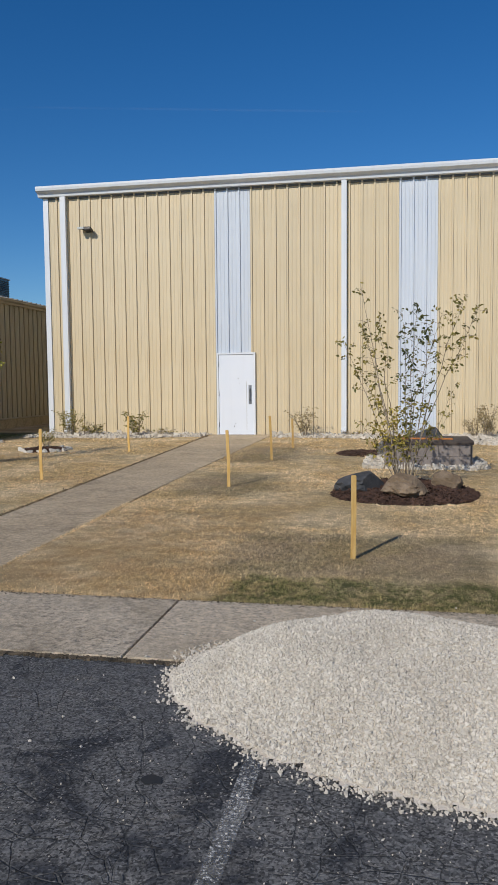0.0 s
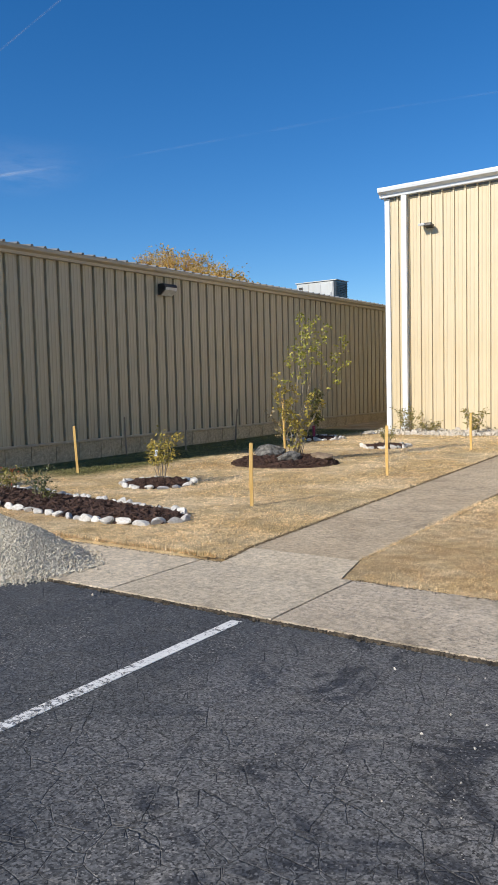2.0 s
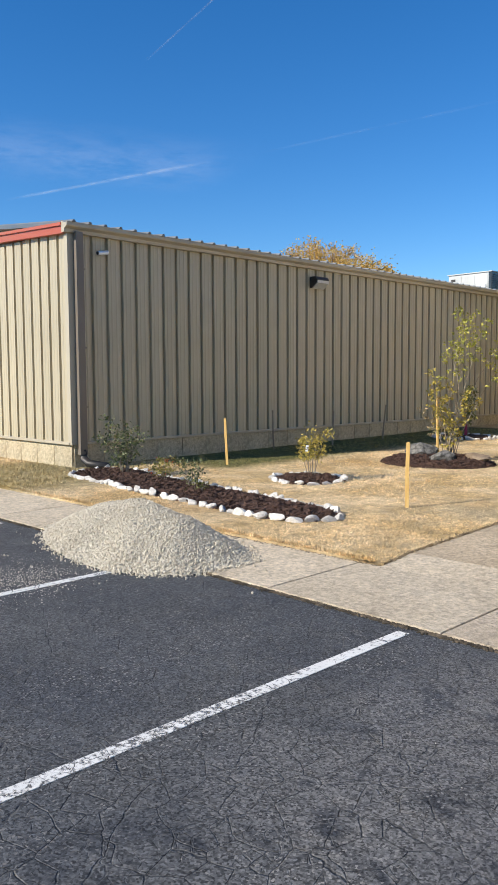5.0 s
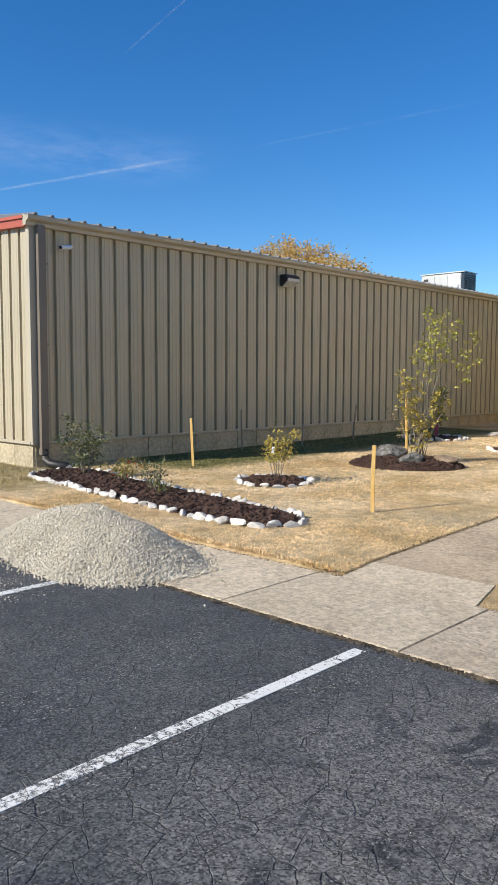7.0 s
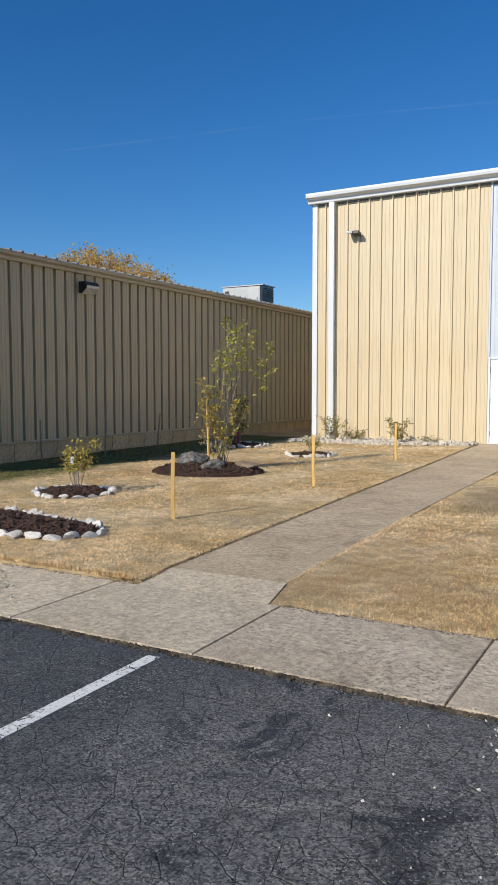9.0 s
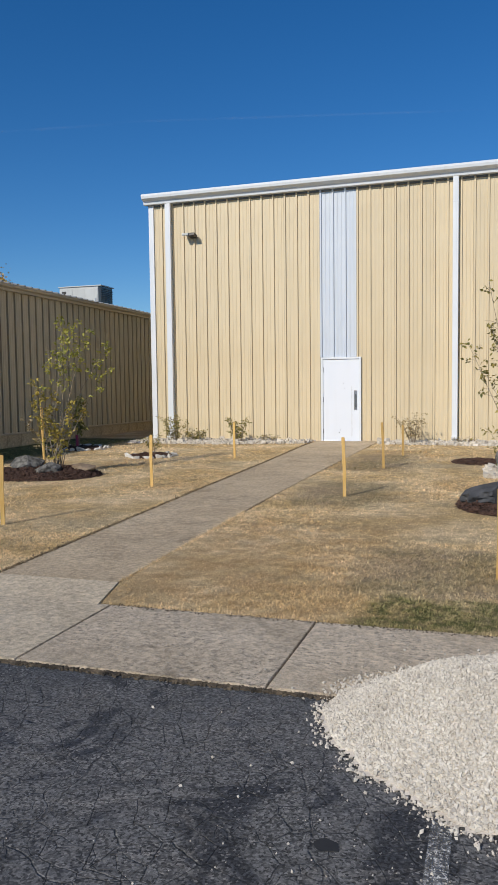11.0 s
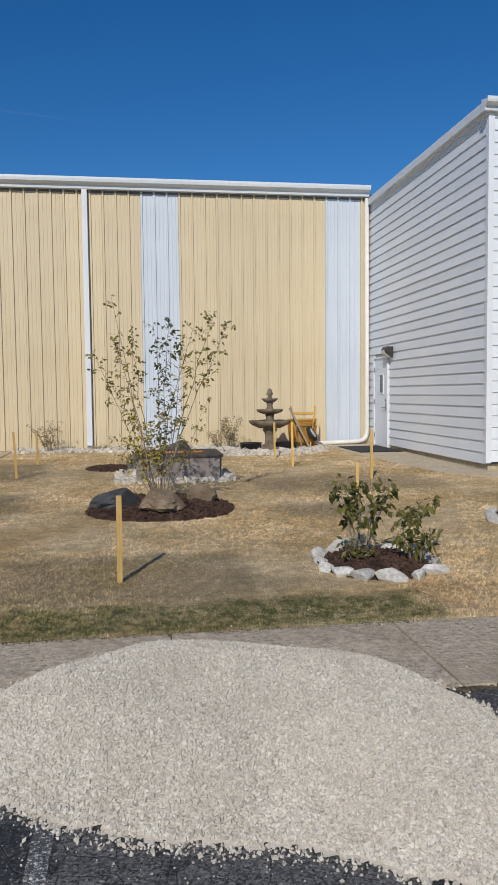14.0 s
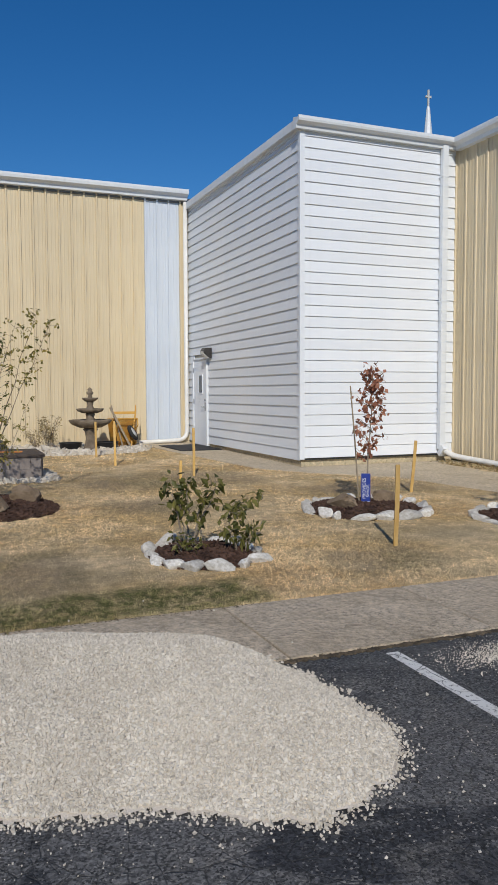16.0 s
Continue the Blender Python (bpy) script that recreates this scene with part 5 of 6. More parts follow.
# river stones along the warehouse foot and round the planter
def stone_strip(name, outline, label, count, size, seed):
    rng = np.random.default_rng(seed)
    ox, oy = [p[0] for p in outline], [p[1] for p in outline]
    px, py = rng.uniform(min(ox), max(ox), count * 3), rng.uniform(min(oy), max(oy), count * 3)
    k = inside(px, py, outline)
    px, py = px[k][:count], py[k][:count]
    s = size * np.exp(rng.normal(0, 0.3, len(px)))[:, None] * rng.uniform(0.75, 1.25, (len(px), 3)) * np.array([[1.2, 1, 0.7]])
    z = land_np(px, py) + s[:, 2] * rng.uniform(0.2, 0.9, len(px))
    ob = part(name, scatter_chips(name, rng, np.stack([px, py, z], 1), s, 0.3, 0.3), GRAVEL)
    return tagged(ob, label, "stone strip", kind="stuff")


STRIP_L = [(-9.3, 17.8), (-7.5, 17.7), (-6.2, 17.9), (-4.75, 18.2), (-4.65, 19.04), (-9.3, 19.04)]
STRIP_R = [(-3.0, 18.3), (-1.2, 18.0), (0.3, 17.9), (1.1, 17.0), (2.0, 16.4), (3.6, 16.45), (4.2, 17.2), (4.35, 19.04), (-3.0, 19.04)]
PLANTER_BED = [(-0.48, 12.06), (1.2, 11.98), (1.42, 12.2), (1.42, 13.4), (1.15, 13.6), (-0.48, 13.6)]
stone_strip("stone_strip", STRIP_L, "strip of pale river stones along the warehouse foot", 3600, 0.042, 71)
stone_strip("stone_strip", STRIP_R, "strip of pale river stones along the warehouse foot", 6000, 0.042, 72)
stone_strip("stone_strip", PLANTER_BED, "bed of white stones round the block planter", 2400, 0.045, 73)


def gravel_spill(x, y, rx, ry, count, seed):
    """A thin scatter of fines crushed into the asphalt."""
    rng = np.random.default_rng(seed)
    px, py = rng.normal(x, rx, count), np.minimum(rng.normal(y, ry, count), KERB_Y - 0.02)
    s = 0.0042 * np.exp(rng.normal(0, 0.4, count))[:, None] * rng.uniform(0.8, 1.2, (count, 3))
    ob = part("gravel_spill", scatter_pebbles("gravel_spill", rng, np.stack([px, py, s[:, 2] * 0.3], 1), s), GRAVEL)
    return tagged(ob, "thin scatter of pale gravel fines on asphalt", "gravel", kind="stuff")


gravel_spill(0.3, 2.4, 0.8, 0.2, 500, 81)
gravel_spill(2.6, 3.3, 0.2, 0.1, 3500, 82)
gravel_spill(-5.75, 2.5, 0.3, 0.25, 2500, 83)
tar = part("tar_patch", prism(round_outline(-0.835, 2.51, 0.045, 0.034, 85, 0.35), -0.01, 0.0025), SHADE_TAR_BLACK)
tagged(tar, "small black tar patch on the asphalt", "tar patch", kind="structure")


# ================= garden furniture =================
def fountain(x, y):
    ob = thing("fountain", x, y, land(x, y), "three-tier cast stone garden fountain, dry and weathered", "fountain")
    part("pedestal", lathe([(0.2, 0), (0.2, 0.05), (0.16, 0.08), (0.13, 0.14), (0.11, 0.3), (0.12, 0.42), (0.17, 0.5), (0.14, 0.54)], 24), CAST_STONE, ob, smooth=True)
    part("bowl", lathe([(0.13, 0.53), (0.24, 0.54, 0.3), (0.40, 0.62, 1), (0.46, 0.69, 1), (0.455, 0.72, 1), (0.42, 0.72, 1), (0.36, 0.67, 0.6), (0.1, 0.62)], 48, 8, 0.03), CAST_STONE, ob, "scalloped lower bowl", True)
    part("column", lathe([(0.1, 0.62), (0.12, 0.7), (0.085, 0.78), (0.11, 0.84), (0.09, 0.87)], 20), CAST_STONE, ob, smooth=True)
    part("bowl", lathe([(0.09, 0.86), (0.17, 0.87, 0.3), (0.26, 0.91, 1), (0.295, 0.96, 1), (0.29, 0.975, 1), (0.26, 0.975, 1), (0.07, 0.92)], 48, 8, 0.02), CAST_STONE, ob, "scalloped middle bowl", True)
    part("column", lathe([(0.07, 0.92), (0.085, 0.99), (0.06, 1.05), (0.08, 1.11), (0.065, 1.13)], 20), CAST_STONE, ob, smooth=True)
    part("bowl", lathe([(0.06, 1.12), (0.12, 1.14, 0.3), (0.17, 1.19, 1), (0.18, 1.22, 1), (0.155, 1.22, 1), (0.05, 1.18)], 40, 8, 0.012), CAST_STONE, ob, "scalloped upper bowl", True)
    part("finial", lathe([(0.05, 1.18), (0.055, 1.24), (0.04, 1.27), (0.075, 1.31), (0.08, 1.34), (0.045, 1.37), (0.06, 1.4), (0.035, 1.43), (0.01, 1.45)], 16), CAST_STONE, ob, smooth=True)
    return ob


fountain(2.88, 17.42)


def black_tub(x, y, w, turn):
    bm = lathe([(0.22, 0), (0.25, 0.02), (0.27, 0.15), (0.29, 0.16), (0.28, 0.17), (0.25, 0.16), (0.23, 0.03), (0.02, 0.03)], 20)
    bmesh.ops.scale(bm, vec=(w, 0.8, 1), verts=bm.verts)
    ob = part("pond_tub", bm, BLACK_PLASTIC, smooth=True)
    ob.matrix_basis = pose(x, y, land(x, y) + 0.02, 0, 0, turn)
    return tagged(ob, "shallow black plastic tub beside the fountain", "tub", "pond tubs")


black_tub(2.48, 17.75, 0.95, 10)
black_tub(3.3, 17.7, 1.0, -8)


def wheelbarrow(x, y):
    """Tipped up on its nose against the wall, underside outwards: tub, frame, wheel, legs and handles."""
    ob = thing("wheelbarrow", x, y, land(x, y), "yellow wheelbarrow tipped on its nose against the wall", "wheelbarrow", turn=0)
    tilt = Matrix.Rotation(radians(-14), 4, "X")
    bm = bmesh.new()
    lo = [bm.verts.new(p) for p in ((-0.32, 0.32, 0.02), (0.32, 0.32, 0.02), (0.36, 0.3, 0.8), (-0.36, 0.3, 0.8))]
    hi = [bm.verts.new(p) for p in ((-0.2, 0.02, 0.16), (0.2, 0.02, 0.16), (0.26, 0.04, 0.66), (-0.26, 0.04, 0.66))]
    bm.faces.new(hi)
    for k in range(4):
        bm.faces.new((lo[k], lo[(k + 1) % 4], hi[(k + 1) % 4], hi[k]))
    bmesh.ops.solidify(bm, geom=bm.faces[:], thickness=0.008)
    bmesh.ops.bevel(bm, geom=bm.edges[:], offset=0.006, segments=1, affect="EDGES")
    bmesh.ops.transform(bm, matrix=tilt, verts=bm.verts)
    part("tub", bm, YELLOW, ob, "yellow painted steel tub")
    for s in (-1, 1):
        h = tube_mesh([(s * 0.1, -0.03, 0.02), (s * 0.17, -0.02, 0.4), (s * 0.27, 0.02, 0.85), (s * 0.3, 0.06, 1.06)], [0.02, 0.02, 0.02, 0.017], 8)
        bmesh.ops.transform(h, matrix=tilt, verts=h.verts)
        part("handle", h, YELLOW if s > 0 else GREY_WOOD, ob, "wooden shaft")
        l = tube_mesh([(s * 0.22, 0.0, 0.62), (s * 0.24, -0.26, 0.66), (s * 0.24, -0.27, 0.5), (s * 0.2, 0.0, 0.4)], 0.014, 8)
        bmesh.ops.transform(l, matrix=tilt, verts=l.verts)
        part("leg", l, YELLOW, ob)
    c = tube_mesh([(-0.24, -0.26, 0.66), (0.24, -0.26, 0.66)], 0.014, 8)
    bmesh.ops.transform(c, matrix=tilt, verts=c.verts)
    part("brace", c, YELLOW, ob)
    bar = box_mesh(-0.27, 0.27, 0.0, 0.03, 0.84, 0.9, 0.004)
    bmesh.ops.transform(bar, matrix=tilt, verts=bar.verts)
    part("cross_bar", bar, YELLOW, ob)
    wheel_at = tilt @ Matrix.Translation((0.13, -0.16, 0.34)) @ Matrix.Rotation(radians(62), 4, "Y") @ Matrix.Rotation(radians(30), 4, "X")
    ty = lathe([(0.12, -0.035), (0.17, -0.045), (0.2, -0.02), (0.2, 0.02), (0.17, 0.045), (0.12, 0.035)], 28)
    bmesh.ops.transform(ty, matrix=wheel_at, verts=ty.verts)
    wheel = part("wheel", ty, RUBBER, ob, "black rubber wheel", True)
    rm = lathe([(0.03, -0.05), (0.06, -0.047), (0.12, -0.037), (0.125, 0.037), (0.06, 0.047), (0.03, 0.05)], 24)
    bmesh.ops.transform(rm, matrix=wheel_at, verts=rm.verts)
    part("rim", rm, HVAC_GREY, wheel, "grey metal rim", True)
    return ob


wheelbarrow(3.84, 17.95)


def leaning_plank(x, y):
    bm = add_box(bmesh.new(), -0.025, 0.025, -0.01, 0.01, 0, 1.1, 0.004)
    ob = part("plank", bm, GREY_WOOD)
    ob.matrix_basis = pose(x, y, land(x, y), -12, -24, 10)
    return tagged(ob, "weathered grey plank leaning on the wheelbarrow", "plank")


leaning_plank(3.9, 17.72)


def block_planter(x0, x1, y0, y1):
    cx, cy = (x0 + x1) / 2, (y0 + y1) / 2
    ob = thing("block_planter", cx, cy, land(cx, cy), "low square planter of grey blocks with a dark timber cap", "planter")
    w, d = (x1 - x0) / 2, (y1 - y0) / 2
    core = part("body", box_mesh(-w + 0.03, w - 0.03, -d + 0.03, d - 0.03, -0.03, 0.36), BLOCK, ob)
    n = 4
    for course in range(2):
        off = 0.5 if course else 0.0
        z0 = course * 0.185
        for sgn, span, dep, horizontal in ((-1, w, d, True), (1, w, d, True), (-1, d, w, False), (1, d, w, False)):
            ln = 2 * span / n
            for k in range(-1 if off else 0, n):
                a, b = max(-span, -span + (k + off) * ln) + 0.0015, min(span, -span + (k + 1 + off) * ln) - 0.0015
                if b - a < 0.04:
                    continue
                if horizontal:
                    bm = box_mesh(a, b, sgn * dep - 0.035, sgn * dep + 0.035, z0 + 0.001, z0 + 0.184, 0.005)
                else:
                    bm = box_mesh(sgn * dep - 0.034, sgn * dep + 0.034, max(a, -span + 0.04), min(b, span - 0.04), z0 + 0.001, z0 + 0.184, 0.005)
                part("block", bm, BLOCK, core)
    for k in range(5):
        a = -d - 0.06 + k * (2 * d + 0.12) / 5
        part("cap_board", box_mesh(-w - 0.05, w + 0.05, a + 0.004, a + (2 * d + 0.12) / 5 - 0.004, 0.37, 0.425, 0.006), CAP_WOOD, ob, "dark stained cap board")
    return ob


block_planter(-0.14, 1.15, 12.25, 13.35)
for a, b, yy in ((0.1, 0.48, 12.62), (0.5, 0.9, 12.58)):
    ob = part("batten", box_mesh(a, b, yy - 0.02, yy + 0.02, 0, 0.025, 0.003), ORANGE)
    ob.location = (0, 0, land(0.5, 12.8) + 0.426)
    tagged(ob, "short orange batten lying on the planter cap", "batten", "battens")

mat_ = part("door_mat", box_mesh(-0.5, 0.5, -0.85, 0.85, 0, 0.014, 0.005), MAT_RUBBER)
mat_.matrix_basis = pose(5.2, 17.3, land(5.2, 17.3) + 0.016, 0.4, 0, 2)
tagged(mat_, "black rubber door mat on the concrete path", "door mat")


# splash elbow at the low building's corner
sp = part("drain_hose", tube_mesh([(-11.53, 6.79, 0.34), (-11.5, 6.79, 0.2), (-11.36, 6.80, 0.12), (-11.0, 6.92, 0.09)], [0.06, 0.065, 0.07, 0.07], 12), DARK_STEEL, smooth=True)
tagged(sp, "dark corrugated drain hose at the downspout foot", "drain hose")


# ================= plants =================
def growth(rng, base, stems, height, spread, wander=0.12, lean=(0, 0), start=0.05, steps=7):
    """Curving stems from a base: lists of points."""
    out = []
    for k in range(stems):
        a = k * math.tau / stems + rng.uniform(-0.5, 0.5)
        h = height * rng.uniform(0.68, 1.0)
        s = spread * rng.uniform(0.35, 1.0)
        p = [Vector((base[0] + start * math.cos(a), base[1] + start * math.sin(a), base[2]))]
        for i in range(1, steps + 1):
            t = i / steps
            r = start + s * t ** 1.3
            p.append(Vector((base[0] + r * math.cos(a) + lean[0] * t * t + rng.uniform(-1, 1) * wander * t * 0.35,
                             base[1] + r * math.sin(a) + lean[1] * t * t + rng.uniform(-1, 1) * wander * t * 0.35, base[2] + h * t * (1 - 0.12 * t))))
        out.append(p)
    return out


def along(pts, t):
    t = min(max(t, 0), 0.999) * (len(pts) - 1)
    i = int(t)
    return pts[i].lerp(pts[i + 1], t - i)


def plant(name, x, y, z, label, category, seed, stems=5, height=1.0, spread=0.3, thick=0.012, twigs=6, twig=0.25, leaves=300, leaf=(0.05, 0.025),
          leaf_mat=LEAF_OLIVE, bark=BARK, lean=(0, 0), low=0.25, droop=0.2, cluster=0.04, wander=0.15, extra=None, high=1.0, up=0.4, group=""):
    """A shrub or young tree: tapered stems with twigs, and leaves set along them in loose clusters."""
    rng = random.Random(seed)
    nr = np.random.default_rng(seed)
    ob = thing(name, x, y, z, label, category, group)
    lines = growth(rng, (0, 0, 0), stems, height, spread, wander, lean)
    tw = bmesh.new()
    sites = []
    for p in lines:
        n = len(p)
        part("stem", tube_mesh([q - Vector((0, 0, 0.03)) if i == 0 else q for i, q in enumerate(p)], [thick * (1 - 0.8 * i / (n - 1)) for i in range(n)], 6), bark, ob, smooth=True)
        for k in range(twigs):
            t = low + (high - low) * (k + rng.random()) / twigs
            a = along(p, t)
            az = rng.uniform(0, math.tau)
            ln = twig * rng.uniform(0.5, 1.1) * (1.15 - 0.5 * t)
            mid = a + Vector((math.cos(az), math.sin(az), up)) * ln * 0.5
            end = a + Vector((math.cos(az), math.sin(az), up * 1.2)) * ln
            end.z += rng.uniform(-0.3, 0.2) * ln
            add_tube(tw, [a, mid, end], [thick * 0.3, thick * 0.22, thick * 0.12], 4, False)
            sites.append((a, mid, end))
    tagged(part("brushwood", tw, bark, ob), kind="stuff")
    pts = []
    for _ in range(leaves):
        a, m, e = rng.choice(sites)
        t = rng.random() ** 0.6
        q = a.lerp(m, t * 2) if t < 0.5 else m.lerp(e, t * 2 - 1)
        pts.append(q + Vector((rng.gauss(0, cluster), rng.gauss(0, cluster), rng.gauss(0, cluster * 0.7))))
    pts = np.array([tuple(q) for q in pts])
    pts[:, 2] = np.maximum(pts[:, 2], 0.03)
    part("foliage", leaves_mesh("foliage", nr, pts, leaf[0], leaf[1], droop), leaf_mat, ob)
    if extra:
        k, m, s = extra
        q = pts[nr.integers(0, len(pts), k)] + nr.normal(0, 0.03, (k, 3))
        part("blossom", leaves_mesh("blossom", nr, q, s, s * 0.8, 0), m, ob)
    return ob


# young many-stemmed trees in the mulch mounds
def fan_tree(name, x, y, z, label, seed, right, stems, leaf, bark, thick=0.013):
    """A multi-stemmed young tree. right: plan direction of the fan's spread; stems: (spread, height, leaves, leaf matter, first twig)."""
    rng = random.Random(seed)
    nr = np.random.default_rng(seed)
    ob = thing(name, x, y, z, label, "tree")
    rx, ry = right
    tw = bmesh.new()
    leaves = {}
    for u, h, count, matter, low in stems:
        d = rng.uniform(-0.28, 0.28)
        ends = Vector((rx * u - ry * d, ry * u + rx * d, h))
        bow = Vector((rng.uniform(-0.06, 0.06), rng.uniform(-0.06, 0.06), 0))
        root = Vector((ends.x * 0.1 + rng.uniform(-0.05, 0.05), ends.y * 0.1 + rng.uniform(-0.05, 0.05), -0.03))
        p = []
        for i in range(9):
            t = i / 8
            q = root + Vector(((ends.x - root.x) * t ** 1.25, (ends.y - root.y) * t ** 1.25, (ends.z - root.z) * t)) + bow * math.sin(math.pi * t)
            p.append(q + Vector((rng.gauss(0, 0.012), rng.gauss(0, 0.012), 0)) * min(1, 3 * t))
        r = thick * (0.45 + 0.3 * h)
        part("stem", tube_mesh(p, [r * (1 - 0.82 * i / 8) for i in range(9)], 6), bark, ob, smooth=True)
        twigs = max(4, count // 6)
        sites = []
        for k in range(twigs):
            t = low + (1 - low) * (k + rng.random()) / twigs
            q = along(p, t)
            az = rng.uniform(0, math.tau)
            ln = rng.uniform(0.08, 0.26) * (1.25 - 0.6 * t)
            out = Vector((math.cos(az) + 0.5 * ends.x, math.sin(az) + 0.5 * ends.y, rng.uniform(0.1, 0.9))).normalized()
            m, e = q + out * ln * 0.5, q + out * ln + Vector((0, 0, -0.1 * ln))
            add_tube(tw, [q, m, e], [r * 0.3, r * 0.22, r * 0.1], 4, False)
            sites.append((m, e))
        sites.append((p[-2], p[-1]))
        for _ in range(count):
            m, e = rng.choice(sites)
            leaves.setdefault(matter.name, (matter, []))[1].append(tuple(m.lerp(e, rng.random() ** 0.7) + Vector((rng.gauss(0, 0.016), rng.gauss(0, 0.016), rng.gauss(0, 0.014)))))
    tagged(part("brushwood", tw, bark, ob), kind="stuff")
    for matter, pts in leaves.values():
        part("foliage", leaves_mesh("foliage", nr, np.array(pts), leaf[0], leaf[1], 0.25), matter, ob)
    return ob


fan_tree("young_tree", 0.12, 9.85, 0.15, "young multi-stemmed tree with sparse olive leaves in mulch", 201, (1, 0),
         [(-0.56, 2.52, 48, LEAF_OLIVE, 0.6), (-0.32, 2.10, 121, LEAF_OLIVE, 0.55), (-0.78, 1.82, 97, LEAF_OLIVE, 0.6), (-0.52, 2.01, 121, LEAF_OLIVE, 0.6), (-0.55, 1.44, 81, LEAF_OLIVE, 0.5), (-0.04, 2.21, 141, LEAF_GREEN, 0.45),
          (0.14, 2.26, 162, LEAF_GREEN, 0.45), (0.3, 2.01, 121, LEAF_GREEN, 0.4), (0.46, 2.18, 89, LEAF_OLIVE, 0.6), (0.7, 2.34, 121, LEAF_OLIVE, 0.62), (0.9, 2.21, 133, LEAF_OLIVE, 0.6), (0.62, 1.25, 32, LEAF_OLIVE, 0.7),
          (0.55, 0.90, 60, LEAF_OLIVE, 0.4), (-0.55, 0.80, 60, LEAF_OLIVE, 0.4), (-0.3, 1.10, 162, LEAF_YELLOW, 0.35), (-0.12, 0.95, 162, LEAF_YELLOW, 0.3), (0.05, 1.15, 182, LEAF_OLIVE, 0.35), (0.2, 1.05, 162, LEAF_OLIVE, 0.3), (-0.4, 0.75, 121, LEAF_YELLOW, 0.3), (0.3, 0.70, 81, LEAF_OLIVE, 0.3)],
         (0.054, 0.031), BARK, 0.0085)
fan_tree("young_tree", -7.42, 11.45, 0.2, "young pale-stemmed tree with yellow-green leaves in mulch", 203, (0.72, 0.69),
         [(0.12, 2.1, 115, LEAF_LIME, 0.6), (0.25, 2.48, 153, LEAF_LIME, 0.62), (0.43, 2.42, 140, LEAF_LIME, 0.64), (0.62, 2.3, 128, LEAF_LIME, 0.68), (0.99, 2.1, 102, LEAF_LIME, 0.72), (0.93, 1.65, 64, LEAF_LIME, 0.7), (-0.11, 1.95, 76, LEAF_LIME, 0.6),
          (-0.40, 1.45, 129, LEAF_YELLOW, 0.35), (-0.28, 1.2, 129, LEAF_YELLOW, 0.3), (-0.13, 0.95, 129, LEAF_YELLOW, 0.25), (0.04, 1.25, 115, LEAF_YELLOW, 0.3), (0.22, 1.1, 100, LEAF_YELLOW, 0.3), (0.54, 0.95, 72, LEAF_YELLOW, 0.5), (-0.43, 0.8, 86, LEAF_STRAW, 0.3), (0.14, 0.6, 86, LEAF_YELLOW, 0.2)],
         (0.064, 0.038), BARK_PALE, 0.0095)
st = part("tree_stake", tube_mesh([(0, 0, -0.05), (0, 0, 1.0)], 0.022, 6), STAKE_WOOD)
st.matrix_basis = pose(-7.55, 11.35, 0.2, 1, -1, 0)
tagged(st, "round wooden tree stake beside the young tree", "stake")

# russet sapling with its tag and cane
plant("russet_sapling", 4.42, 7.95, 0.14, "slender young tree with russet autumn leaves in a stone-ringed bed", "tree", 205, 1, 1.98, 0.05, 0.012, 36, 0.22, 330, (0.075, 0.06), LEAF_RED, BARK, (0.06, 0), 0.28, 0.35, 0.03, 0.05, up=0.8)
tag_ = thing("tree_tag", 4.42, 7.9, 0.13, "blue plastic tag sleeve with white print round the sapling foot", "tag", turn=-24)
part("sleeve", box_mesh(-0.055, 0.055, -0.03, -0.022, 0.0, 0.36, 0.003), BLUE_SLEEVE, tag_)
for words, x0, z0, tall in (("PROVIDES", -0.002, 0.055, 0.056), ("SHADE", 0.04, 0.075, 0.048)):
    text = bpy.data.curves.new("print", "FONT")
    text.body, text.size, text.extrude = words, tall, 0.0008
    text.materials.append(WHITE_INK)
    ob = new("print", text)
    ob.parent = tag_
    ob.matrix_basis = Matrix(((0, -1, 0, x0), (0, 0, -1, -0.0315), (1, 0, 0, z0), (0, 0, 0, 1)))
part("print", box_mesh(-0.055, 0.055, -0.0335, -0.0305, 0.0, 0.022), WHITE_INK, tag_)
cane = part("cane", tube_mesh([(0, 0, -0.03), (-0.06, 0.0, 0.7), (-0.13, 0.0, 1.4)], [0.011, 0.01, 0.008], 6), GREY_WOOD)
cane.location = (4.38, 7.98, 0.14)
tagged(cane, "thin grey cane leaning beside the sapling", "cane")

# evergreen with long drooping leaves in the near ring
plant("evergreen_shrub", 1.68, 6.3, 0.12, "evergreen shrub with long drooping dark leaves in a stone ring", "shrub", 206, 5, 0.80, 0.22, 0.010, 8, 0.15, 210, (0.085, 0.048), LEAF_DARK, BARK, (0.03, 0), 0.35, 0.45, 0.025, 0.12)
plant("evergreen_shrub", 2.02, 6.2, 0.12, "small evergreen shrub with a bare lower stem", "shrub", 207, 3, 0.58, 0.18, 0.008, 5, 0.12, 85, (0.08, 0.045), LEAF_DARK, BARK, (0.12, 0), 0.5, 0.5, 0.02, 0.12)
plant("evergreen_shrub", 2.08, 6.05, 0.12, "low green shrub filling the ring's edge", "shrub", 208, 5, 0.28, 0.18, 0.007, 5, 0.12, 90, (0.085, 0.036), LEAF_DARK, BARK, (0.04, 0), 0.2, 0.5, 0.02, 0.1)
plant("evergreen_shrub", 1.6, 6.1, 0.12, "low green shoots at the shrub's foot", "shrub", 209, 5, 0.17, 0.14, 0.005, 4, 0.08, 60, (0.07, 0.03), LEAF_DARK, BARK, (0, 0), 0.1, 0.4, 0.02, 0.1)
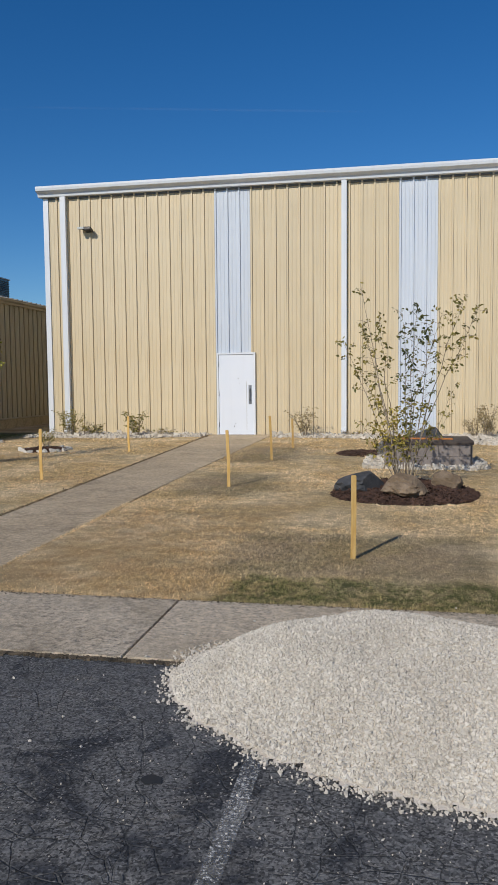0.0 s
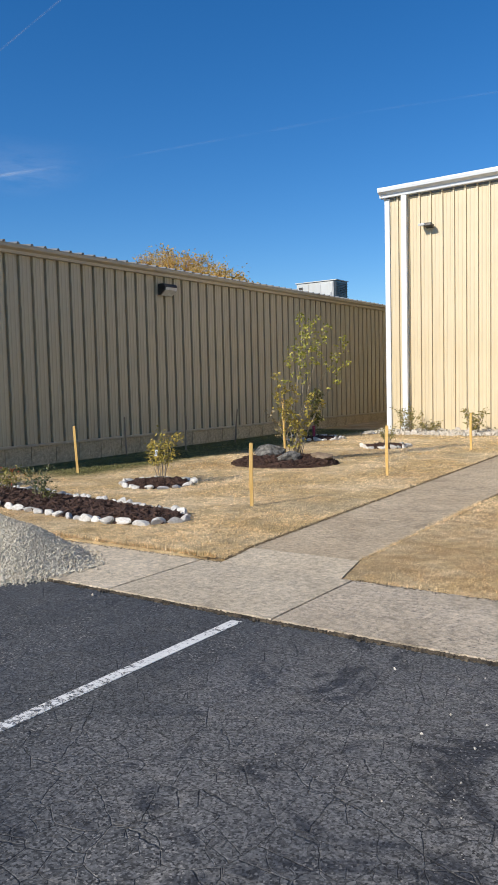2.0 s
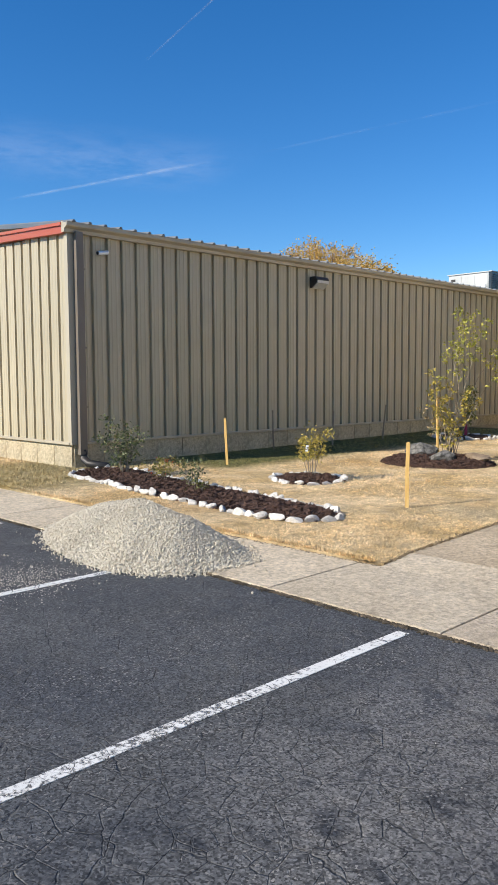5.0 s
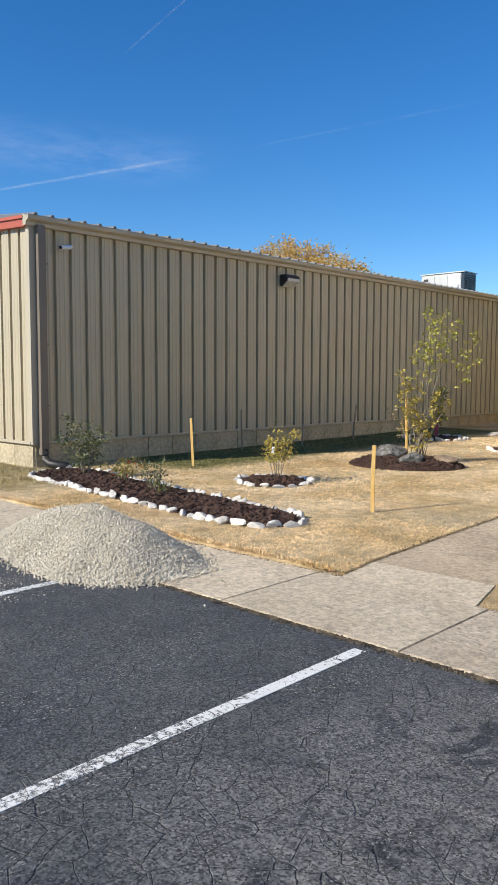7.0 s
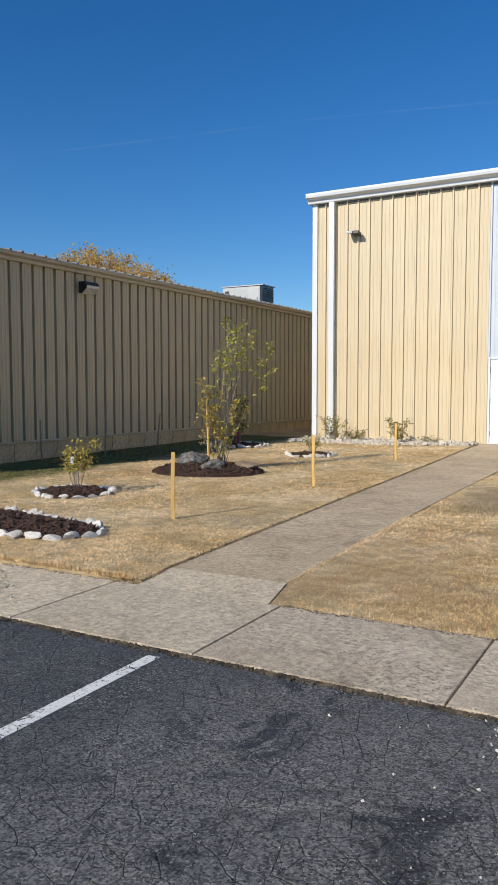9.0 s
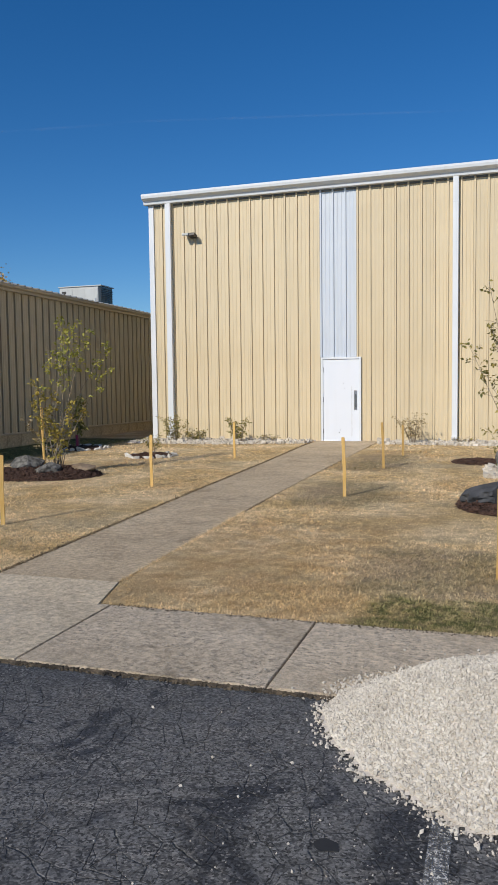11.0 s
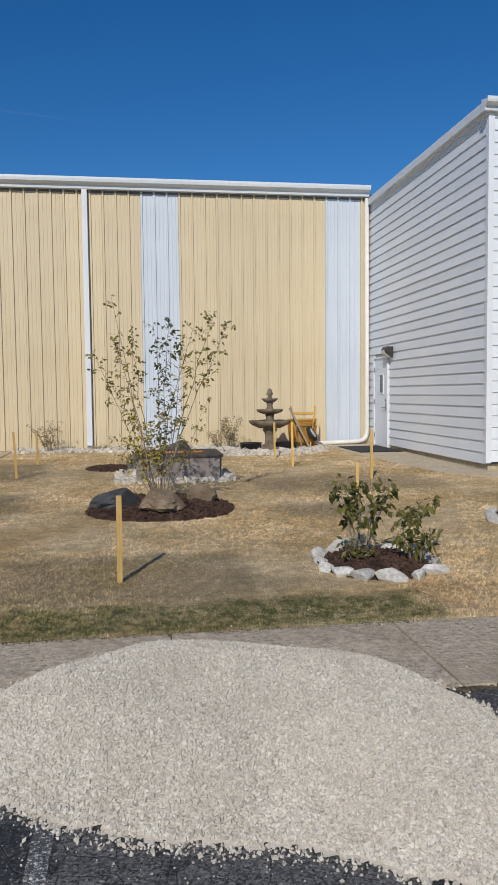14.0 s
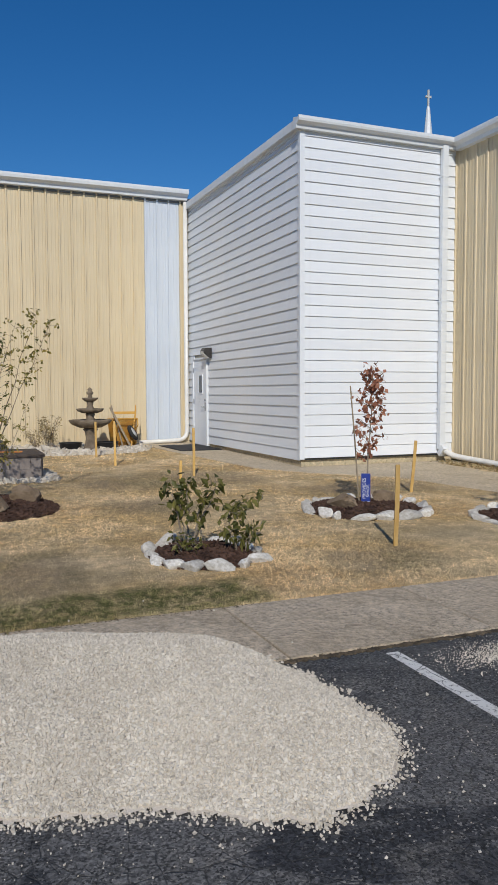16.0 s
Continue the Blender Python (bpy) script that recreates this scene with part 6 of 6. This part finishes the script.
plant("evergreen_shrub", 5.95, 6.5, 0.12, "dense green shrub in a stone-ringed bed", "shrub", 210, 8, 1.3, 0.36, 0.012, 10, 0.24, 1100, (0.08, 0.04), LEAF_DARK, BARK, (0.06, 0), 0.1, 0.4, 0.04, 0.1)

# roses and small plants in the long bed and rings
plant("rose_bush", -10.0, 6.55, 0.1, "leafy green rose bush in the long flower bed", "rose bush", 211, 8, 0.95, 0.4, 0.009, 9, 0.2, 760, (0.055, 0.034), LEAF_BLUE, BARK, (-0.1, 0), 0.12, 0.2, 0.04, 0.15)
plant("rose_bush", -8.95, 6.45, 0.1, "low rose bush with a few orange blooms", "rose bush", 212, 6, 0.38, 0.3, 0.007, 6, 0.15, 330, (0.045, 0.028), LEAF_OLIVE, BARK, (0, 0), 0.15, 0.2, 0.03, 0.1, (14, PETAL, 0.05))
plant("rose_bush", -8.1, 6.3, 0.1, "small sparse rose bush with bare canes", "rose bush", 213, 5, 0.5, 0.22, 0.007, 5, 0.14, 200, (0.045, 0.028), LEAF_BLUE, BARK, (-0.1, 0.05), 0.1, 0.2, 0.03, 0.12)
plant("rose_bush", -7.75, 6.1, 0.1, "tiny dark shrub in the mulch", "rose bush", 214, 4, 0.16, 0.14, 0.005, 4, 0.1, 90, (0.04, 0.025), LEAF_DARK, BARK, (0, 0), 0.05, 0.2, 0.03, 0.1)
plant("small_shrub", -7.66, 8.15, 0.12, "small olive-leaved shrub in a stone ring", "shrub", 215, 8, 0.82, 0.3, 0.006, 7, 0.17, 620, (0.05, 0.028), LEAF_YELLOW, BARK, (0.03, 0), 0.35, 0.2, 0.04, 0.12)
wt = part("plant_label", box_mesh(-0.02, 0.02, -0.003, 0.003, 0, 0.09, 0.002), WHITE_TRIM)
wt.matrix_basis = pose(-7.6, 7.98, 0.48, 0, 8, 35)
wt.parent = None
tagged(wt, "white plastic plant label hanging in the shrub", "plant label")
plant("small_shrub", -7.1, 14.65, 0.16, "small shrub in a stone ring near the warehouse", "shrub", 216, 6, 0.5, 0.18, 0.006, 6, 0.12, 240, (0.045, 0.025), LEAF_OLIVE, BARK, (0, 0), 0.2, 0.2, 0.03, 0.1)
plant("shade_sapling", -9.7, 16.05, 0.17, "dark-leaved sapling in the shade of the wall", "tree", 217, 1, 1.7, 0.05, 0.014, 30, 0.2, 380, (0.075, 0.045), LEAF_DARK, BARK, (0, 0), 0.25, 0.5, 0.04, 0.05)
slv = part("trunk_sleeve", tube_mesh([(0, 0, 0), (0, 0, 0.28)], 0.035, 10), RED_PLASTIC)
slv.location = (-9.7, 16.05, 0.17)
tagged(slv, "crimson plastic trunk sleeve on the shaded sapling", "trunk sleeve")

# wispy plants at the warehouse foot
for i, (x, y, h, n, m) in enumerate(((-8.2, 18.3, 0.8, 420, LEAF_OLIVE), (-7.62, 18.35, 0.36, 200, LEAF_OLIVE), (-6.45, 18.3, 0.8, 400, LEAF_OLIVE), (-5.7, 18.5, 0.2, 50, LEAF_OLIVE),
                                     (-2.2, 18.35, 0.85, 340, LEAF_STRAW), (2.05, 18.2, 0.95, 420, LEAF_STRAW), (-1.0, 18.7, 0.15, 30, LEAF_OLIVE), (1.8, 18.5, 0.55, 120, LEAF_STRAW))):
    plant("wispy_shrub", x, y, land(x, y), "wispy pale shrub in the stone strip by the wall", "shrub", 230 + i, 10, h, 0.3, 0.009, 6, 0.16, n, (0.075, 0.03), m, BARK, (-0.05, 0), 0.2, 0.1, 0.03, 0.12, group="shrubs along the wall")

# leaf litter at the wing's foot
nr = np.random.default_rng(91)
px, py = nr.uniform(8.5, 9.05, 900), nr.uniform(7.5, 12.3, 900)
lit = part("leaf_litter", leaves_mesh("leaf_litter", nr, np.stack([px, py, land_np(px, py) + nr.uniform(0.0, 0.05, 900)], 1), 0.07, 0.045, 0, 0.4), LEAF_STRAW)
tagged(lit, "dry fallen leaves heaped along the wall foot", "leaf litter", kind="stuff")


def big_tree(x, y, height, width, seed, label):
    """A far broadleaf: trunk, limbs and a ragged crown of leaf clumps."""
    rng = random.Random(seed)
    nr = np.random.default_rng(seed)
    ob = thing("autumn_tree", x, y, -0.05, label, "tree", "far autumn trees")
    part("trunk", tube_mesh([(0, 0, -0.2), (0.1, 0, height * 0.25), (0.0, 0.1, height * 0.5)], [0.35, 0.28, 0.2], 10), BARK, ob, smooth=True)
    limbs = []
    for k in range(16):
        a = k * 2.4
        z = height * rng.uniform(0.3, 0.5)
        r = width / 2 * rng.uniform(0.5, 1.0)
        top = height * rng.uniform(0.62, 0.97)
        p = [Vector((0, 0, z)), Vector((r * 0.45 * math.cos(a), r * 0.45 * math.sin(a), z + (top - z) * 0.55)), Vector((r * math.cos(a) * (1.15 - top / height * 0.5), r * math.sin(a) * (1.15 - top / height * 0.5), top))]
        part("limb", tube_mesh(p, [0.14, 0.08, 0.02], 6), BARK, ob)
        limbs.append(p)
    pts = []
    for p in limbs:
        for _ in range(10):
            c = along(p, rng.uniform(0.45, 1.0)) + Vector((rng.gauss(0, 0.6), rng.gauss(0, 0.6), rng.gauss(0, 0.35)))
            pts.append(nr.normal(0, 1, (150, 3)) * np.array([[0.34, 0.34, 0.26]]) + np.array(tuple(c)))
    pts = np.concatenate(pts)
    part("crown", leaves_mesh("crown", nr, pts, 0.15, 0.105, 0.2), LEAF_AUTUMN, ob, "golden autumn leaves")
    return ob


big_tree(-35.3, 41.8, 11.9, 4.6, 301, "tall tree with golden autumn leaves behind the low building")
big_tree(-40.6, 43.5, 11.9, 3.2, 302, "golden autumn tree behind the low building")
big_tree(-31.6, 41.3, 10.5, 3.4, 303, "golden autumn tree thinning to bare twigs")


def steeple(x, y):
    ob = thing("steeple", x, y, -0.05, "slim white steeple with a plain cross on top", "steeple")
    part("tower", box_mesh(-0.8, 0.8, -0.8, 0.8, 0, 9.5, 0.03), WHITE_TRIM, ob)
    part("spire", lathe([(0.5, 9.5), (0.38, 10.6), (0.23, 12.0), (0.08, 13.55), (0.07, 13.62), (0.05, 13.66)], 8), WHITE_TRIM, ob, "tapered white spire")
    cr = box_mesh(-0.035, 0.035, -0.035, 0.035, 13.6, 14.35)
    add_box(cr, -0.14, 0.14, -0.03, 0.03, 14.02, 14.1)
    part("cross", cr, HVAC_GREY, ob, "grey metal cross")
    return ob


steeple(19.46, 28.12)


# ================= grass =================
def blades(rng, x, y, ln, tilt, a, w):
    """One three-cornered blade at each place: length, lean from upright, heading and half width."""
    z = land_np(x, y) + 0.002
    tip = np.stack([x + np.cos(a) * ln * np.sin(tilt), y + np.sin(a) * ln * np.sin(tilt), z + ln * np.cos(tilt)], 1)
    b1 = np.stack([x - np.sin(a) * w, y + np.cos(a) * w, z - 0.006], 1)
    b2 = np.stack([x + np.sin(a) * w, y - np.cos(a) * w, z - 0.006], 1)
    return np.stack([b1, b2, tip], 1).reshape(-1, 3)


def grass(name, regions, edges, seed, label):
    """Short dormant turf kept off the paving and beds: blades in small clumps, longer along cut edges.
    regions: (x0, x1, y0, y1, clumps, blades in a clump, length); edges: (x0, y0, x1, y1, count, length)."""
    rng = np.random.default_rng(seed)
    off = [WALK_OUT, PATH_OUT, LONG_BED, RING_W, RING_F, RING_FAR, RING_R, RING_S, RING_T, MOUND_A, MOUND_B, PATCH, STRIP_L, STRIP_R, PLANTER_BED]
    vs = []
    for x0, x1, y0, y1, clumps, each, length in regions:
        cx, cy = rng.uniform(x0, x1, clumps), rng.uniform(y0, y1, clumps)
        vigour = np.exp(rng.normal(0, 0.28, clumps))
        k = np.repeat(np.arange(clumps), each)
        a = rng.uniform(0, math.tau, len(k))
        r = length * 0.75 * np.sqrt(rng.random(len(k))) * vigour[k]
        x, y = cx[k] + r * np.cos(a), cy[k] + r * np.sin(a)
        ok = ~((y < 4.8) & (x > -4.05) & (x < -2.6)) & (y > 4.735 - 0.03 * rng.random(len(k)) ** 2)
        for poly in off:
            ok &= ~inside(x, y, poly)
        x, y, a, k = x[ok], y[ok], a[ok], k[ok]
        n = len(x)
        ln = length * vigour[k] * np.exp(rng.normal(0, 0.25, n))
        tilt = np.clip(rng.normal(1.05, 0.35, n), 0.1, 1.45)
        vs.append(blades(rng, x, y, ln, tilt, a + rng.normal(0, 0.8, n), length * 0.13 * rng.uniform(0.6, 1.3, n)))
    for x0, y0, x1, y1, count, length in edges:
        t = rng.random(count)
        x, y = x0 + (x1 - x0) * t + rng.normal(0, 0.012, count), y0 + (y1 - y0) * t + rng.normal(0, 0.012, count)
        vs.append(blades(rng, x, y, length * np.exp(rng.normal(0, 0.3, count)), np.clip(rng.normal(0.7, 0.4, count), 0, 1.4), rng.uniform(0, math.tau, count), length * 0.09 * rng.uniform(0.6, 1.3, count)))
    v = np.concatenate(vs)
    ob = part(name, raw_mesh(name, v, np.arange(len(v)).reshape(-1, 3)), BLADES)
    return tagged(ob, label, "grass", kind="stuff")


grass("grass", [(-10, 7, 4.70, 6.6, 42000, 10, 0.0145), (-11.6, 8, 6.6, 9.0, 30000, 10, 0.0175), (-11.6, 7, 9.0, 12.5, 22000, 10, 0.022), (-11.6, 5.5, 12.5, 18.9, 13000, 10, 0.028), (-14.5, -10, 4.70, 6.6, 3500, 10, 0.038)],
      [(-12, 4.765, -4.0, 4.765, 9000, 0.038), (-2.86, 4.765, 6.8, 4.765, 9000, 0.026), (-4.01, 4.78, -4.20, 8.73, 6000, 0.034), (-4.20, 8.73, -4.60, 17.2, 5000, 0.034), (-2.96, 5.2, -3.05, 8.4, 2500, 0.026)], 401,
      "short straw-coloured dormant grass with green tufts")

# dry thatch along the pavement joints and kerb
nr = np.random.default_rng(402)
kx = np.concatenate([nr.uniform(-9, 6, 8000), nr.choice([-1, 1], 1500) * nr.uniform(0.6, 5.0, 1500) - 3.35])
ky = np.concatenate([KERB_Y - 0.004 - np.abs(nr.normal(0, 0.016, 8000)), nr.normal(LAWN_Y - 0.02, 0.02, 1500)])
kz = np.where(ky > KERB_Y, 0.02, 0.004)
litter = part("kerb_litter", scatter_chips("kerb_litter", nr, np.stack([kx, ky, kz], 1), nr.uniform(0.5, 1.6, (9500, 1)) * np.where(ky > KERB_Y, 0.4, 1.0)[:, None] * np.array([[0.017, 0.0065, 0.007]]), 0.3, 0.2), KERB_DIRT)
tagged(litter, "dry plant litter gathered along the pavement edges", "litter", kind="stuff")

# dark chips where the turf meets the walk, drawing the overhanging grass's shadow line
wy = nr.uniform(4.8, 18.5, 2600)
wx = np.interp(wy, [4.74, 5.96, 8.73, 14.0, 17.2, 19.05], [-3.98, -4.04, -4.17, -4.40, -4.58, -4.62]) - np.abs(nr.normal(0.0, 0.018, 2600))
edge = part("edge_thatch", scatter_chips("edge_thatch", nr, np.stack([wx, wy, land_np(wx, wy) + 0.012], 1), nr.uniform(0.6, 1.6, (2600, 1)) * np.array([[0.024, 0.008, 0.01]]), 0.3, 0.4), SHADE_THATCH)
tagged(edge, "dark chips drawing the turf's shadow along the cut edge of the lawn", "litter", kind="stuff")


# ================= thin high cloud =================
def vapour(name, a, b, width, thin, label, flat=False):
    """A streak of ice cloud between two points of the high sky."""
    a, b = Vector(a), Vector(b)
    d = (b - a).normalized()
    s = d.cross(Vector((0, 0, 1)) if flat else (a + b) / 2).normalized() * width / 2
    n = Nodes(name + "_vapour", 1.0, 0, 0)
    ramp_ = n.ramp(n.noise(0.004, 6, 0.7, n.stretched((1, 1, 3))), 0.3, 0.65)
    uv = n.node("ShaderNodeTexCoord").outputs["UV"]
    sep = n.node("ShaderNodeSeparateXYZ")
    n.put(sep.inputs[0], uv)
    across = n.ramp(n.math("ABSOLUTE", n.math("SUBTRACT", sep.outputs[1], 0.5)), 0.0, 0.5, 1, 0)
    ends = n.ramp(n.math("ABSOLUTE", n.math("SUBTRACT", sep.outputs[0], 0.5)), 0.25, 0.5, 1, 0)
    cover = n.math("MULTIPLY", n.math("MULTIPLY", across, ends), n.math("MULTIPLY", ramp_, thin))
    n.put(n.bsdf.inputs["Alpha"], cover)
    m = n.colour((0.8, 0.82, 0.85))
    if flat:
        lit, clear_, both = n.node("ShaderNodeBsdfTranslucent"), n.node("ShaderNodeBsdfTransparent"), n.node("ShaderNodeMixShader")
        n.put(lit.inputs["Color"], (0.8, 0.82, 0.85))
        n.put(both.inputs[0], cover)
        n.tree.links.new(clear_.outputs[0], both.inputs[1])
        n.tree.links.new(lit.outputs[0], both.inputs[2])
        n.tree.links.new(both.outputs[0], n.tree.nodes["Material Output"].inputs["Surface"])
    me = bpy.data.meshes.new(name)
    me.from_pydata([tuple(a + s), tuple(a - s), tuple(b - s), tuple(b + s)], [], [(0, 1, 2, 3)])
    uvl = me.uv_layers.new(name="UVMap")
    for i, q in enumerate(((0, 1), (0, 0), (1, 0), (1, 1))):
        uvl.data[i].uv = q
    ob = part(name, me, m)
    return tagged(ob, label, "cloud", kind="structure")


vapour("contrail", (-2230, 1670, 1100), (-1300, 1444, 1100), 9, 0.2, "thin white contrail high in the blue sky")
vapour("contrail", (-4420, 2260, 1100), (-2900, 2634, 1100), 24, 0.22, "faint spreading contrail low in the blue sky")
vapour("contrail", (-2700, 2695, 1100), (-1450, 2909, 1100), 16, 0.045, "very faint contrail in the blue sky")
vapour("cirrus", (-3700, 1300, 1100), (-3000, 2950, 1100), 1300, 0.085, "wispy patch of cirrus in the blue sky", True)
vapour("contrail", (-1560, 2860, 1100), (0, 3262, 1100), 14, 0.035, "very faint contrail in the blue sky")
